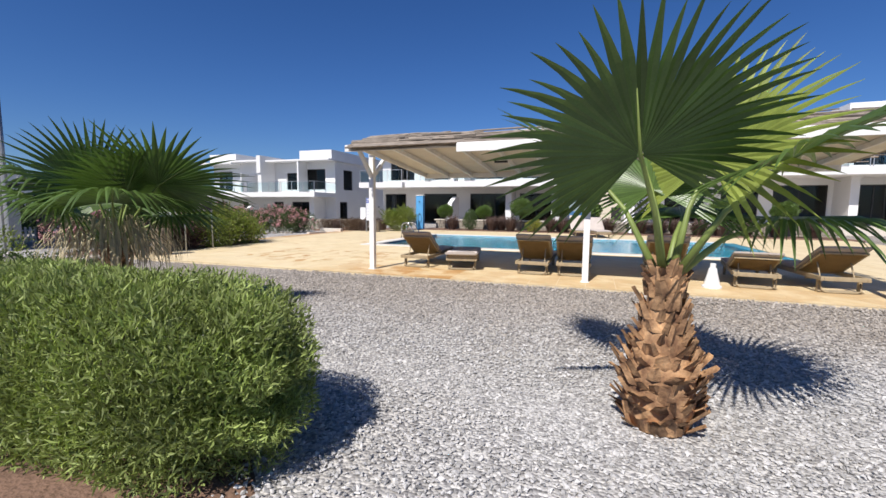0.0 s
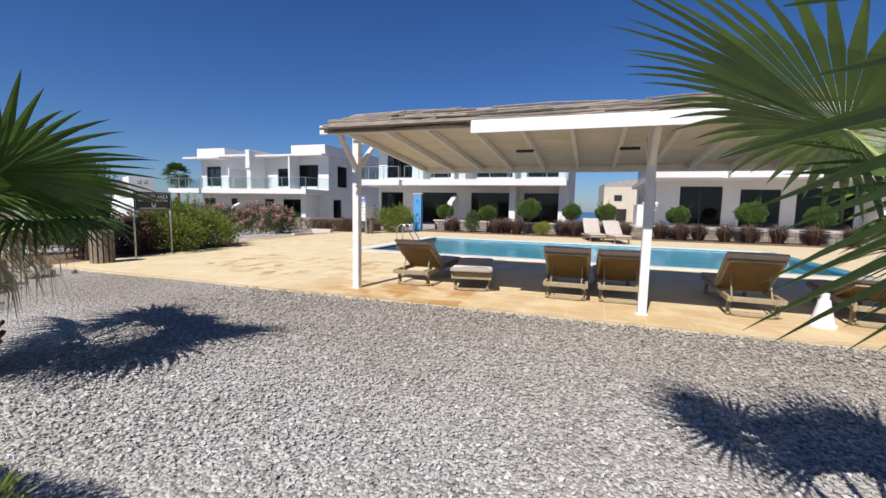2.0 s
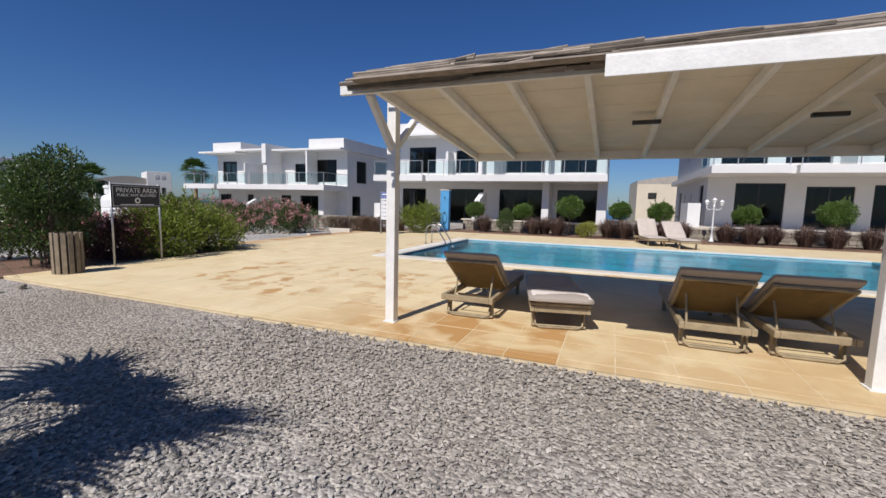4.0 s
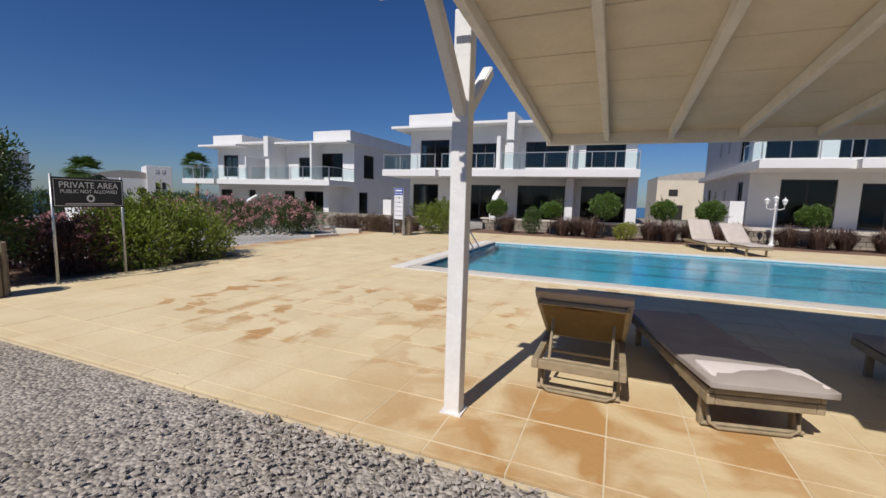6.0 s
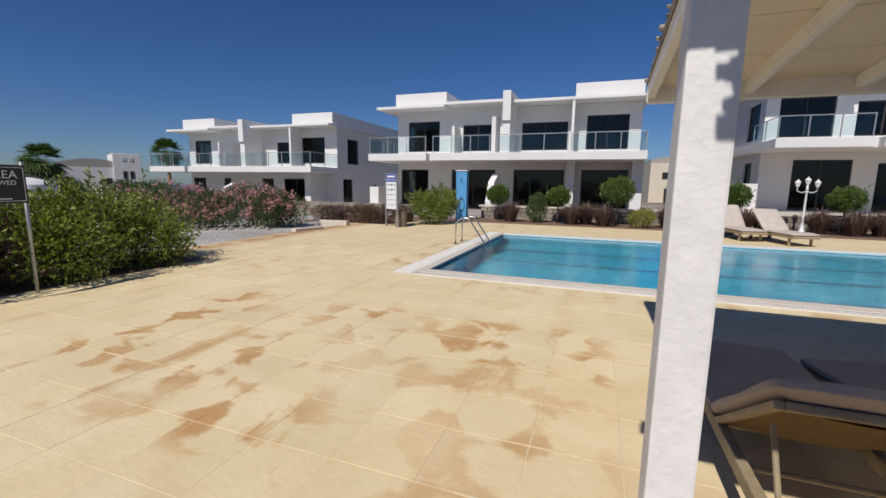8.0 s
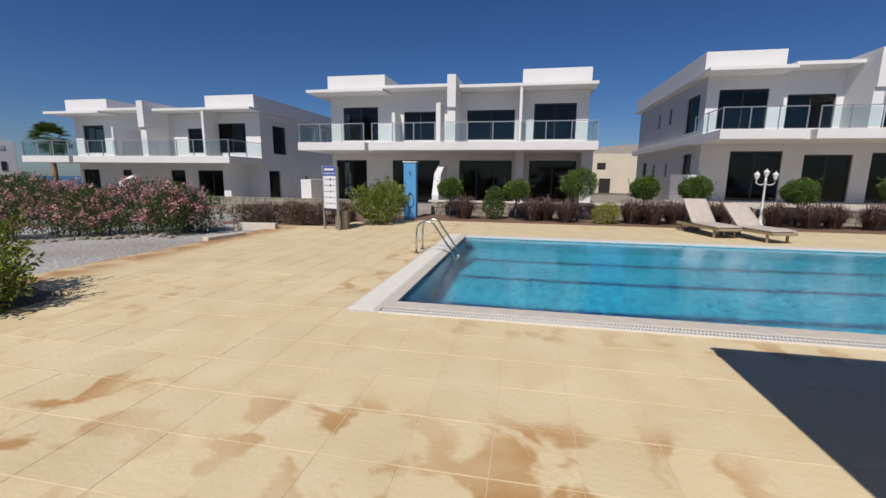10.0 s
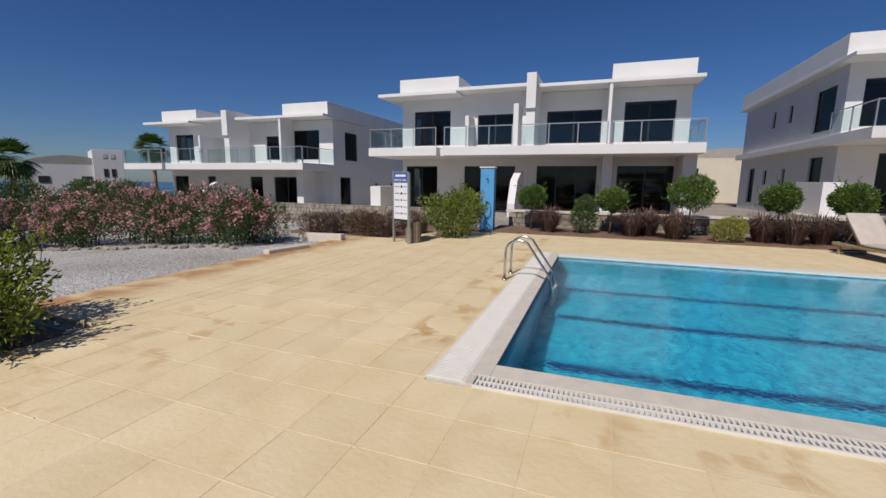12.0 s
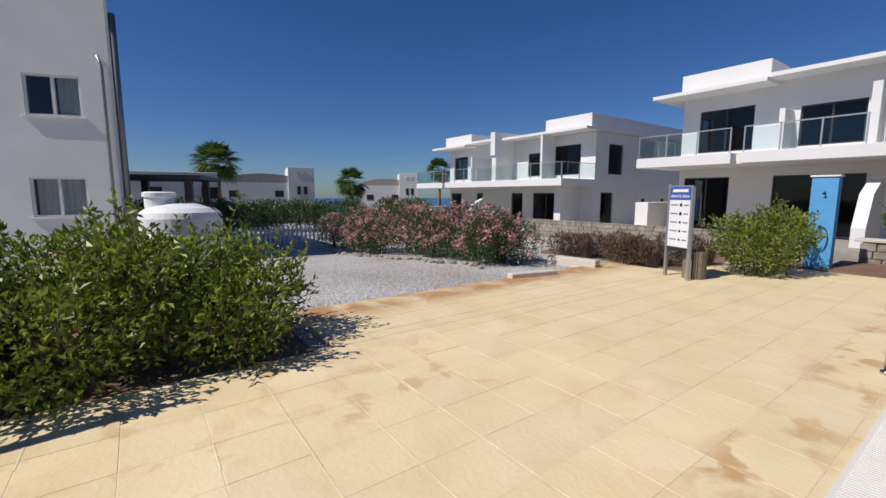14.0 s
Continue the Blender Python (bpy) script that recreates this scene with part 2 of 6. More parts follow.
def deck_material():
    """Sand-coloured stamped concrete with brown stains of their own shape."""
    m = bpy.data.materials.new("stamped_concrete")
    m.use_nodes = True
    n, l = m.node_tree.nodes, m.node_tree.links
    p = n["Principled BSDF"]
    p.inputs["Roughness"].default_value = 0.75
    geo = n.new("ShaderNodeNewGeometry")

    def noise_ramp(scale, a, ca, b, cb, distort=0.0, detail=5):
        t = n.new("ShaderNodeTexNoise")
        t.inputs["Scale"].default_value, t.inputs["Detail"].default_value, t.inputs["Distortion"].default_value = scale, detail, distort
        l.new(geo.outputs["Position"], t.inputs["Vector"])
        r = n.new("ShaderNodeValToRGB")
        r.color_ramp.elements[0].position, r.color_ramp.elements[0].color = a, (*ca, 1)
        r.color_ramp.elements[1].position, r.color_ramp.elements[1].color = b, (*cb, 1)
        l.new(t.outputs["Fac"], r.inputs["Fac"])
        return t, r

    _, base = noise_ramp(1.3, 0.3, (0.645, 0.515, 0.295), 0.7, (0.725, 0.60, 0.375), 0.6)
    stain_noise, stain = noise_ramp(2.3, 0.565, (0, 0, 0), 0.64, (1, 1, 1), 0.5, 6)
    # water stands along the joints and at the slabs' corners, so the stains grow from there
    place = n.new("ShaderNodeSeparateXYZ")
    l.new(geo.outputs["Position"], place.inputs[0])
    near = []
    for axis, shift, pitch in (("X", 98.07, 0.49), ("Y", 99.9, 0.5)):
        add = n.new("ShaderNodeMath")
        add.operation = 'ADD'
        add.inputs[1].default_value = shift
        l.new(place.outputs[axis], add.inputs[0])
        pp = n.new("ShaderNodeMath")
        pp.operation = 'PINGPONG'
        pp.inputs[1].default_value = pitch / 2
        l.new(add.outputs[0], pp.inputs[0])
        mr0 = n.new("ShaderNodeMapRange")
        mr0.inputs["From Min"].default_value, mr0.inputs["From Max"].default_value = 0.0, 0.16
        mr0.inputs["To Min"].default_value, mr0.inputs["To Max"].default_value = 0.095 if axis == "X" else 0.06, 0.0
        l.new(pp.outputs[0], mr0.inputs["Value"])
        near.append(mr0.outputs["Result"])
    sum1 = n.new("ShaderNodeMath")
    l.new(near[0], sum1.inputs[0])
    l.new(near[1], sum1.inputs[1])
    sum2 = n.new("ShaderNodeMath")
    l.new(sum1.outputs[0], sum2.inputs[0])
    l.new(stain_noise.outputs["Fac"], sum2.inputs[1])
    l.new(sum2.outputs[0], stain.inputs["Fac"])
    _, stain2 = noise_ramp(0.8, 0.40, (0.25, 0.25, 0.25), 0.60, (1, 1, 1), 0.3, 3)
    # the low, often wet parts of the paving
    wet = None
    for x0, x1, y0, y1, amount in ((-1.9, 2.9, -5.2, -2.2, 1.0), (-1.15, -0.45, 0.2, 9.0, 0.85), (-4.6, -2.6, -2.6, 0.5, 0.5), (0.2, 9.0, -0.95, -0.4, 0.6)):
        box = None
        for axis, a0, a1 in (("X", x0, x1), ("Y", y0, y1)):
            for sgn, edge in ((1, a0), (-1, a1)):
                q = n.new("ShaderNodeMapRange")
                q.inputs["From Min"].default_value, q.inputs["From Max"].default_value = edge, edge + sgn * 0.2
                l.new(place.outputs[axis], q.inputs["Value"])
                if box:
                    q2 = n.new("ShaderNodeMath")
                    q2.operation = 'MULTIPLY'
                    l.new(box, q2.inputs[0])
                    l.new(q.outputs["Result"], q2.inputs[1])
                    box = q2.outputs[0]
                else:
                    q.inputs["To Max"].default_value = amount
                    box = q.outputs["Result"]
        if wet:
            q2 = n.new("ShaderNodeMath")
            q2.operation = 'MAXIMUM'
            l.new(wet, q2.inputs[0])
            l.new(box, q2.inputs[1])
            box = q2.outputs[0]
        wet = box
    low = n.new("ShaderNodeMapRange")
    low.inputs["To Min"].default_value = 0.13
    l.new(wet, low.inputs["Value"])
    damp = n.new("ShaderNodeMath")
    damp.operation = 'MULTIPLY'
    l.new(stain2.outputs["Color"], damp.inputs[0])
    l.new(low.outputs["Result"], damp.inputs[1])
    mul = n.new("ShaderNodeMath")
    mul.operation = 'MULTIPLY'
    l.new(stain.outputs["Color"], mul.inputs[0])
    l.new(damp.outputs[0], mul.inputs[1])
    half = n.new("ShaderNodeMath")
    half.operation = 'MULTIPLY'
    half.inputs[1].default_value = 0.9
    l.new(mul.outputs[0], half.inputs[0])
    mx = n.new("ShaderNodeMix")
    mx.data_type = 'RGBA'
    l.new(half.outputs[0], mx.inputs["Factor"])
    l.new(base.outputs["Color"], mx.inputs["A"])
    mx.inputs["B"].default_value = (0.46, 0.25, 0.088, 1)
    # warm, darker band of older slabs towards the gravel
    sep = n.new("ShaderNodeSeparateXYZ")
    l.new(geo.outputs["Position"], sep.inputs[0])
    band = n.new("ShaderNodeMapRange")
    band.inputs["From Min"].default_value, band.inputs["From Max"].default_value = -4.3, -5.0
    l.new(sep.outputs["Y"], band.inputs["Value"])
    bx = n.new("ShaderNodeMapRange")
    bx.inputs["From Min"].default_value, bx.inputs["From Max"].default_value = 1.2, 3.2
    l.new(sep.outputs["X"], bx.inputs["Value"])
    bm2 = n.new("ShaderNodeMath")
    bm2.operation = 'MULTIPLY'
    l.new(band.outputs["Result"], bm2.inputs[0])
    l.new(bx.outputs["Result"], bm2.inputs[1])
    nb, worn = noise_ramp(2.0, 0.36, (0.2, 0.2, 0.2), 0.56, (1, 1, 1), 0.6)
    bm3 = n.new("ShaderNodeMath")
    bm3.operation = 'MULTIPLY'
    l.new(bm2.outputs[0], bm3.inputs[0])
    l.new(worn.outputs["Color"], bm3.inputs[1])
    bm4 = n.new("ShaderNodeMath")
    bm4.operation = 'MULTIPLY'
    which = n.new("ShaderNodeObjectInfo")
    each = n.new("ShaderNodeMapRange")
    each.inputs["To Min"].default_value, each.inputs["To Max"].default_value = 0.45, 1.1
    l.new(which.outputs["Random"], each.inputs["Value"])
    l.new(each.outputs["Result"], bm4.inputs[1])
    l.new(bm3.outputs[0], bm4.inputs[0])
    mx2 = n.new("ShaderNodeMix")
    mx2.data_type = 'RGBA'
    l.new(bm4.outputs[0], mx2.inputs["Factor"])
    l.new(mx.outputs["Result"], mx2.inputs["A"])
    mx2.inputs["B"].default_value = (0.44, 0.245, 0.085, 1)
    rim = n.new("ShaderNodeMapRange")
    rim.inputs["From Min"].default_value, rim.inputs["From Max"].default_value = -5.0, -5.6
    l.new(sep.outputs["X"], rim.inputs["Value"])
    rim2 = n.new("ShaderNodeMath")
    rim2.operation = 'MULTIPLY'
    l.new(rim.outputs["Result"], rim2.inputs[0])
    l.new(worn.outputs["Color"], rim2.inputs[1])
    mx3 = n.new("ShaderNodeMix")
    mx3.data_type = 'RGBA'
    l.new(rim2.outputs[0], mx3.inputs["Factor"])
    l.new(mx2.outputs["Result"], mx3.inputs["A"])
    mx3.inputs["B"].default_value = (0.42, 0.23, 0.10, 1)
    mx2 = mx3
    info = n.new("ShaderNodeObjectInfo")
    mr = n.new("ShaderNodeMapRange")
    mr.inputs["To Min"].default_value, mr.inputs["To Max"].default_value = 0.965, 1.03
    l.new(info.outputs["Random"], mr.inputs["Value"])
    hsv = n.new("ShaderNodeHueSaturation")
    l.new(mx2.outputs["Result"], hsv.inputs["Color"])
    l.new(mr.outputs["Result"], hsv.inputs["Value"])
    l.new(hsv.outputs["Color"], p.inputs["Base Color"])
    fine = n.new("ShaderNodeTexNoise")
    fine.inputs["Scale"].default_value, fine.inputs["Detail"].default_value = 22, 6
    l.new(geo.outputs["Position"], fine.inputs["Vector"])
    b = n.new("ShaderNodeBump")
    b.inputs["Strength"].default_value, b.inputs["Distance"].default_value = 0.35, 0.012
    l.new(fine.outputs["Fac"], b.inputs["Height"])
    l.new(b.outputs["Normal"], p.inputs["Normal"])
    return m


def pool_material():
    """Small blue mosaic; ripple light is painted into its dark and bright cells."""
    m = bpy.data.materials.new("mosaic_ripple_light")
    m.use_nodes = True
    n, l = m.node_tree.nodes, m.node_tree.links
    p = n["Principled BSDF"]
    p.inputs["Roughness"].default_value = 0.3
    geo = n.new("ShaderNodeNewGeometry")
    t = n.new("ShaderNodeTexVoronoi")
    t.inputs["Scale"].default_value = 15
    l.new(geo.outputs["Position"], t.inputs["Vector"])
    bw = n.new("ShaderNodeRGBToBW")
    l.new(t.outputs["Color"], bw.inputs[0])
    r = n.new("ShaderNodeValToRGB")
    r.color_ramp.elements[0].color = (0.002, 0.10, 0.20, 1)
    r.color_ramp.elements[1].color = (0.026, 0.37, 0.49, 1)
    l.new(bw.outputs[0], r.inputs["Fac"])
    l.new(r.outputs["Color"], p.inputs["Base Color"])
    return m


def water_material():
    m = bpy.data.materials.new("pool_water")
    m.use_nodes = True
    n, l = m.node_tree.nodes, m.node_tree.links
    p = n["Principled BSDF"]
    p.inputs["Base Color"].default_value = (0.80, 0.95, 1.0, 1)
    p.inputs["Roughness"].default_value = 0.02
    p.inputs["IOR"].default_value = 1.33
    p.inputs["Transmission Weight"].default_value = 1.0
    geo = n.new("ShaderNodeNewGeometry")
    t = n.new("ShaderNodeTexNoise")
    t.inputs["Scale"].default_value, t.inputs["Detail"].default_value, t.inputs["Distortion"].default_value = 11.0, 3, 1.2
    l.new(geo.outputs["Position"], t.inputs["Vector"])
    b = n.new("ShaderNodeBump")
    b.inputs["Strength"].default_value, b.inputs["Distance"].default_value = 0.2, 0.02
    l.new(t.outputs["Fac"], b.inputs["Height"])
    l.new(b.outputs["Normal"], p.inputs["Normal"])
    return m


def glass_material(name, tint, gloss=0.25):
    """A pane: mostly see-through, with a mirror coat."""
    m = bpy.data.materials.new(name)
    m.use_nodes = True
    n, l = m.node_tree.nodes, m.node_tree.links
    tr = n.new("ShaderNodeBsdfTransparent")
    tr.inputs["Color"].default_value = (*tint, 1)
    gl = n.new("ShaderNodeBsdfGlossy")
    gl.inputs["Roughness"].default_value = 0.02
    lw = n.new("ShaderNodeLayerWeight")
    pw = n.new("ShaderNodeMath")
    pw.operation = 'POWER'
    pw.inputs[1].default_value = 4.0
    l.new(lw.outputs["Facing"], pw.inputs[0])
    fr = n.new("ShaderNodeMapRange")
    fr.inputs["To Min"].default_value, fr.inputs["To Max"].default_value = gloss * 0.25, gloss * 1.6
    l.new(pw.outputs[0], fr.inputs["Value"])
    lw.inputs["Blend"].default_value = 0.5
    mix = n.new("ShaderNodeMixShader")
    l.new(fr.outputs[0], mix.inputs["Fac"])
    l.new(tr.outputs[0], mix.inputs[1])
    l.new(gl.outputs[0], mix.inputs[2])
    l.new(mix.outputs[0], n["Material Output"].inputs["Surface"])
    return m


GROUND = ground_material()
DECK = deck_material()
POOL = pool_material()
WATER = water_material()
GLASS = glass_material("window_glass", (0.62, 0.62, 0.60), 0.11)
CLEARG = glass_material("clear_glass", (0.88, 0.90, 0.90), 0.15)
RAILG = glass_material("railing_glass", (0.84, 0.91, 0.92), 0.12)


# ---- building helpers ----
def fast_mesh(name, verts, faces, mat, smooth=False):
    """A mesh from numpy arrays; faces all of one size."""
    verts = np.asarray(verts, dtype=np.float32).reshape(-1, 3)
    faces = np.asarray(faces, dtype=np.int32)
    k = faces.shape[1]
    me = bpy.data.meshes.new(name)
    me.vertices.add(len(verts))
    me.vertices.foreach_set("co", verts.ravel())
    me.loops.add(faces.size)
    me.loops.foreach_set("vertex_index", faces.ravel())
    me.polygons.add(len(faces))
    me.polygons.foreach_set("loop_start", np.arange(0, faces.size, k, dtype=np.int32))
    me.polygons.foreach_set("loop_total", np.full(len(faces), k, dtype=np.int32))
    me.polygons.foreach_set("use_smooth", np.full(len(faces), bool(smooth)))
    me.update(calc_edges=True)
    me.materials.append(mat)
    return me


def part(name, bm, mat, parent=None, label="", smooth=False):
    me = bm
    if isinstance(bm, bmesh.types.BMesh):
        me = bpy.data.meshes.new(name)
        if smooth:
            for f in bm.faces:
                f.smooth = True
        bm.normal_update()
        bm.to_mesh(me)
        bm.free()
        me.materials.append(mat)
    ob = new(name, me)
    ob.parent = parent
    if label:
        ob["label"] = label
    return ob


def thing(name, loc, label, category, group="", rz=0.0):
    e = new(name)
    e.empty_display_size = 0.1
    e.matrix_basis = pose(*loc, 0, 0, rz)
    return tagged(e, label, category, group)


def boxes(*dims, bevel=0.0):
    """A bmesh of boxes (x0, x1, y0, y1, z0, z1), edges bevelled."""
    bm = bmesh.new()
    for x0, x1, y0, y1, z0, z1 in dims:
        r = bmesh.ops.create_cube(bm, size=1, matrix=Matrix.Translation(((x0 + x1) / 2, (y0 + y1) / 2, (z0 + z1) / 2)) @ Matrix.Diagonal((x1 - x0, y1 - y0, z1 - z0, 1)))
    if bevel:
        bmesh.ops.bevel(bm, geom=bm.edges[:], offset=bevel, segments=2, affect='EDGES', profile=0.6)
    return bm


def rod(points, radii, sides=8, bm=None, caps=True):
    """A tube through points, tapering by radii."""
    bm = bm or bmesh.new()
    pts = [Vector(p) for p in points]
    if not hasattr(radii, "__len__"):
        radii = [radii] * len(pts)
    rings = []
    up = Vector((0.31, 0.17, 0.93))
    for i, p in enumerate(pts):
        dvec = (pts[min(i + 1, len(pts) - 1)] - pts[max(i - 1, 0)]).normalized()
        a = dvec.cross(up)
        if a.length < 0.05:
            a = dvec.cross(Vector((1, 0, 0)))
        a.normalize()
        b = dvec.cross(a)
        rings.append([bm.verts.new(p + radii[i] * (math.cos(k * math.tau / sides) * a + math.sin(k * math.tau / sides) * b)) for k in range(sides)])
    for r0, r1 in zip(rings, rings[1:]):
        for k in range(sides):
            bm.faces.new((r0[k], r0[(k + 1) % sides], r1[(k + 1) % sides], r1[k]))
    if caps:
        bm.faces.new(rings[0][::-1])
        bm.faces.new(rings[-1])
    return bm


def lathe(profile, sides=24, bm=None):
    """Profile of (radius, z) turned round the z axis."""
    bm = bm or bmesh.new()
    rings = [[bm.verts.new((r * math.cos(k * math.tau / sides), r * math.sin(k * math.tau / sides), z)) for k in range(sides)] for r, z in profile]
    for r0, r1 in zip(rings, rings[1:]):
        for k in range(sides):
            bm.faces.new((r0[k], r0[(k + 1) % sides], r1[(k + 1) % sides], r1[k]))
    bm.faces.new(rings[0][::-1])
    bm.faces.new(rings[-1])
    return bm


def leaf_mesh(name, pts, direction, length, width, mat, rng, curl=0.25):
    """Many small folded leaves: at pts, along direction, each of four triangles' worth of quads."""
    n = len(pts)
    dvec = direction / np.linalg.norm(direction, axis=1, keepdims=True)
    side = np.cross(dvec, rng.normal(size=(n, 3)))
    side /= np.linalg.norm(side, axis=1, keepdims=True) + 1e-9
    nor = np.cross(side, dvec)
    ln = (length * rng.uniform(0.65, 1.25, n))[:, None]
    wd = (width * rng.uniform(0.7, 1.25, n))[:, None]
    base = pts
    tip = pts + dvec * ln - nor * ln * curl
    mid = pts + dvec * ln * 0.5
    v = np.stack([base, mid + side * wd * 0.5 + nor * wd * 0.2, tip, mid - side * wd * 0.5 + nor * wd * 0.2], axis=1).reshape(-1, 3)
    f = np.arange(n * 4).reshape(n, 4)
    tri = np.concatenate([f[:, [0, 1, 2]], f[:, [0, 2, 3]]], axis=1).reshape(-1, 3)
    return fast_mesh(name, v, tri, mat)


def blob_points(rng, n, lobes, shell=0.55):
    """Points spread through a set of ellipsoid lobes (x, y, z, rx, ry, rz), thicker towards the outside."""
    w = np.array([q[3] * q[4] * q[5] for q in lobes])
    which = rng.choice(len(lobes), n, p=w / w.sum())
    L = np.array(lobes)[which]
    u = rng.normal(size=(n, 3))
    u /= np.linalg.norm(u, axis=1, keepdims=True)
    r = shell + (1 - shell) * rng.random(n) ** 0.6
    r *= 1 + 0.14 * np.sin(u[:, 0] * 7 + which) * np.cos(u[:, 2] * 6 + 2 * which)
    pts = L[:, :3] + u * r[:, None] * L[:, 3:6]
    return pts, u


def shrub(name, loc, lobes, n, leaf, width, mat, label, category="shrub", group="", seed=1, upward=0.5, flowers=None, stems=6, flower_n=0, shell=0.5, curl=0.25, sprigs=0):
    """A shrub: stems, leaves and, if it has them, flowers."""
    rng = np.random.default_rng(seed)
    t = thing(name, loc, label, category, group)
    bm = bmesh.new()
    for i in range(stems):
        lb = lobes[i % len(lobes)]
        tx, ty = lb[0] + rng.uniform(-.6, .6) * lb[3], lb[1] + rng.uniform(-.6, .6) * lb[4]
        bx, by = tx * 0.7, ty * 0.7
        rod([(bx, by, 0), ((bx + tx) / 2 + rng.uniform(-.05, .05), (by + ty) / 2, lb[2] * 0.55), (tx, ty, lb[2] + 0.5 * lb[5])], [0.022, 0.014, 0.005], 5, bm)
    tagged(part("stem", bm, TWIG, t), kind="stuff")
    pts, u = blob_points(rng, n, lobes, shell)
    pts[:, 2] = np.maximum(pts[:, 2], 0.03)
    dirs = u + rng.normal(size=(n, 3)) * 0.7 + np.array([0, 0, upward])
    if sprigs:
        # young shoots that stand out of the crown
        c0, cu = blob_points(rng, sprigs, lobes, 0.9)
        ok = c0[:, 2] > 0.25
        c0, cu = c0[ok], cu[ok]
        sd = cu * 0.8 + rng.normal(size=cu.shape) * 0.35 + np.array([0, 0, 0.75])
        sd /= np.linalg.norm(sd, axis=1, keepdims=True)
        sl = rng.uniform(0.12, 0.34, (len(c0), 1))
        bm = bmesh.new()
        for p, q, r in zip(c0, sd, sl):
            rod([p - q * 0.12, p + q * r * 0.5, p + q * r + np.array([0, 0, -0.15]) * r], [0.005, 0.004, 0.002], 4, bm)
        tagged(part("shoot", bm, TWIG, t), kind="stuff")
        k = 11
        f = np.tile(np.linspace(0.05, 1.0, k), len(c0))[:, None]
        sp = np.repeat(c0, k, axis=0) + np.repeat(sd * sl, k, axis=0) * f
        sdir = np.repeat(sd, k, axis=0) * 0.7 + rng.normal(size=sp.shape) * 0.75
        pts, dirs = np.concatenate([pts, sp]), np.concatenate([dirs, sdir])
    part("foliage", leaf_mesh("foliage", pts, dirs, leaf, width, mat, rng, curl), mat, t)
    if flowers:
        pts, u = blob_points(rng, flower_n // 12, lobes, 0.95)
        ok = pts[:, 2] > 0.25 + 0.3 * rng.random(len(pts)) * pts[:, 2].max()
        pts, u = pts[ok], u[ok]
        pts = np.repeat(pts, 12, axis=0) + rng.normal(size=(len(pts) * 12, 3)) * 0.045
        dirs = np.repeat(u, 12, axis=0) + rng.normal(size=(len(pts), 3)) * 0.9 + np.array([0, 0, 0.4])
        part("blossom", leaf_mesh("blossom", pts, dirs, 0.065, 0.06, flowers, rng), flowers, t)
    return t


def grass_clump(name, loc, h, spread, n, mat, label, group, seed, plume=None):
    """Arching blades from one root."""
    rng = np.random.default_rng(seed)
    t = thing(name, loc, label, "ornamental grass", group)
    vs, fs = [], []

    def blades(count, hh, w, reach):
        az = rng.uniform(0, math.tau, count)
        k = rng.uniform(0.15, 1, count) * reach
        hgt = hh * rng.uniform(0.6, 1.1, count)
        out = np.stack([np.cos(az), np.sin(az), np.zeros(count)], 1)
        sd = np.stack([-np.sin(az), np.cos(az), np.zeros(count)], 1) * w
        base = out * 0.2 * rng.random((count, 1))
        z = np.array([0, 0, 1.0])
        mid = base + out * (k * 0.4)[:, None] + z * (hgt * 0.75)[:, None]
        tip = base + out * k[:, None] + z * (hgt * (1 - 0.45 * k / (reach + 1e-6)))[:, None]
        return np.stack([base - sd, base + sd, mid + sd * 0.8, mid - sd * 0.8, tip], 1).reshape(-1, 3), count

    v, c = blades(n, h, 0.006, spread)
    i = np.arange(c)[:, None] * 5
    f = np.concatenate([i + np.array([[0, 1, 2]]), i + np.array([[0, 2, 3]]), i + np.array([[3, 2, 4]])], 1).reshape(-1, 3)
    part("blades", fast_mesh("blades", v, f, mat), mat, t)
    if plume:
        v, c = blades(n // 5, h * 1.25, 0.012, spread * 0.9)
        i = np.arange(c)[:, None] * 5
        f = np.concatenate([i + np.array([[0, 1, 2]]), i + np.array([[0, 2, 3]]), i + np.array([[3, 2, 4]])], 1).reshape(-1, 3)
        part("plumes", fast_mesh("plumes", v, f, plume), plume, t)
    return t


# ---- ground, sea, hills ----
def ground_height(x, y):
    r = math.hypot(x, y)
    z = -0.05
    if x < -8:
        z -= 0.65 * min(1.0, (-8 - x) / 8)
    if y < -6.2:
        z -= 0.2 * min(1.0, (-6.2 - y) / 4)
    if r > 45:
        z -= (r - 45) * 0.11
    return z


def build_ground():
    rings = [0.0] + [1.5 * k for k in range(1, 34)] + [55, 65, 80, 100, 140, 200, 300, 450]
    sides = 72
    vs, fs = [(0.0, 0.0, -0.5)], []
    for r in rings[1:]:
        for k in range(sides):
            a = k * math.tau / sides
            x, y = r * math.cos(a), r * math.sin(a)
            vs.append((x, y, ground_height(x, y)))
    bm = bmesh.new()
    bv = [bm.verts.new(v) for v in vs]
    for k in range(sides):
        bm.faces.new((bv[0], bv[1 + k], bv[1 + (k + 1) % sides]))
    for i in range(len(rings) - 2):
        a, b = 1 + i * sides, 1 + (i + 1) * sides
        for k in range(sides):
            bm.faces.new((bv[a + k], bv[b + k], bv[b + (k + 1) % sides], bv[a + (k + 1) % sides]))
    # a pit for the pool
    inside = [f for f in bm.faces if -3 < f.calc_center_median().x < 17 and -3 < f.calc_center_median().y < 8]
    bmesh.ops.delete(bm, geom=inside, context='FACES')
    return tagged(part("ground", bm, GROUND), "grey gravel ground with dry scrub further out", "ground", kind="structure")


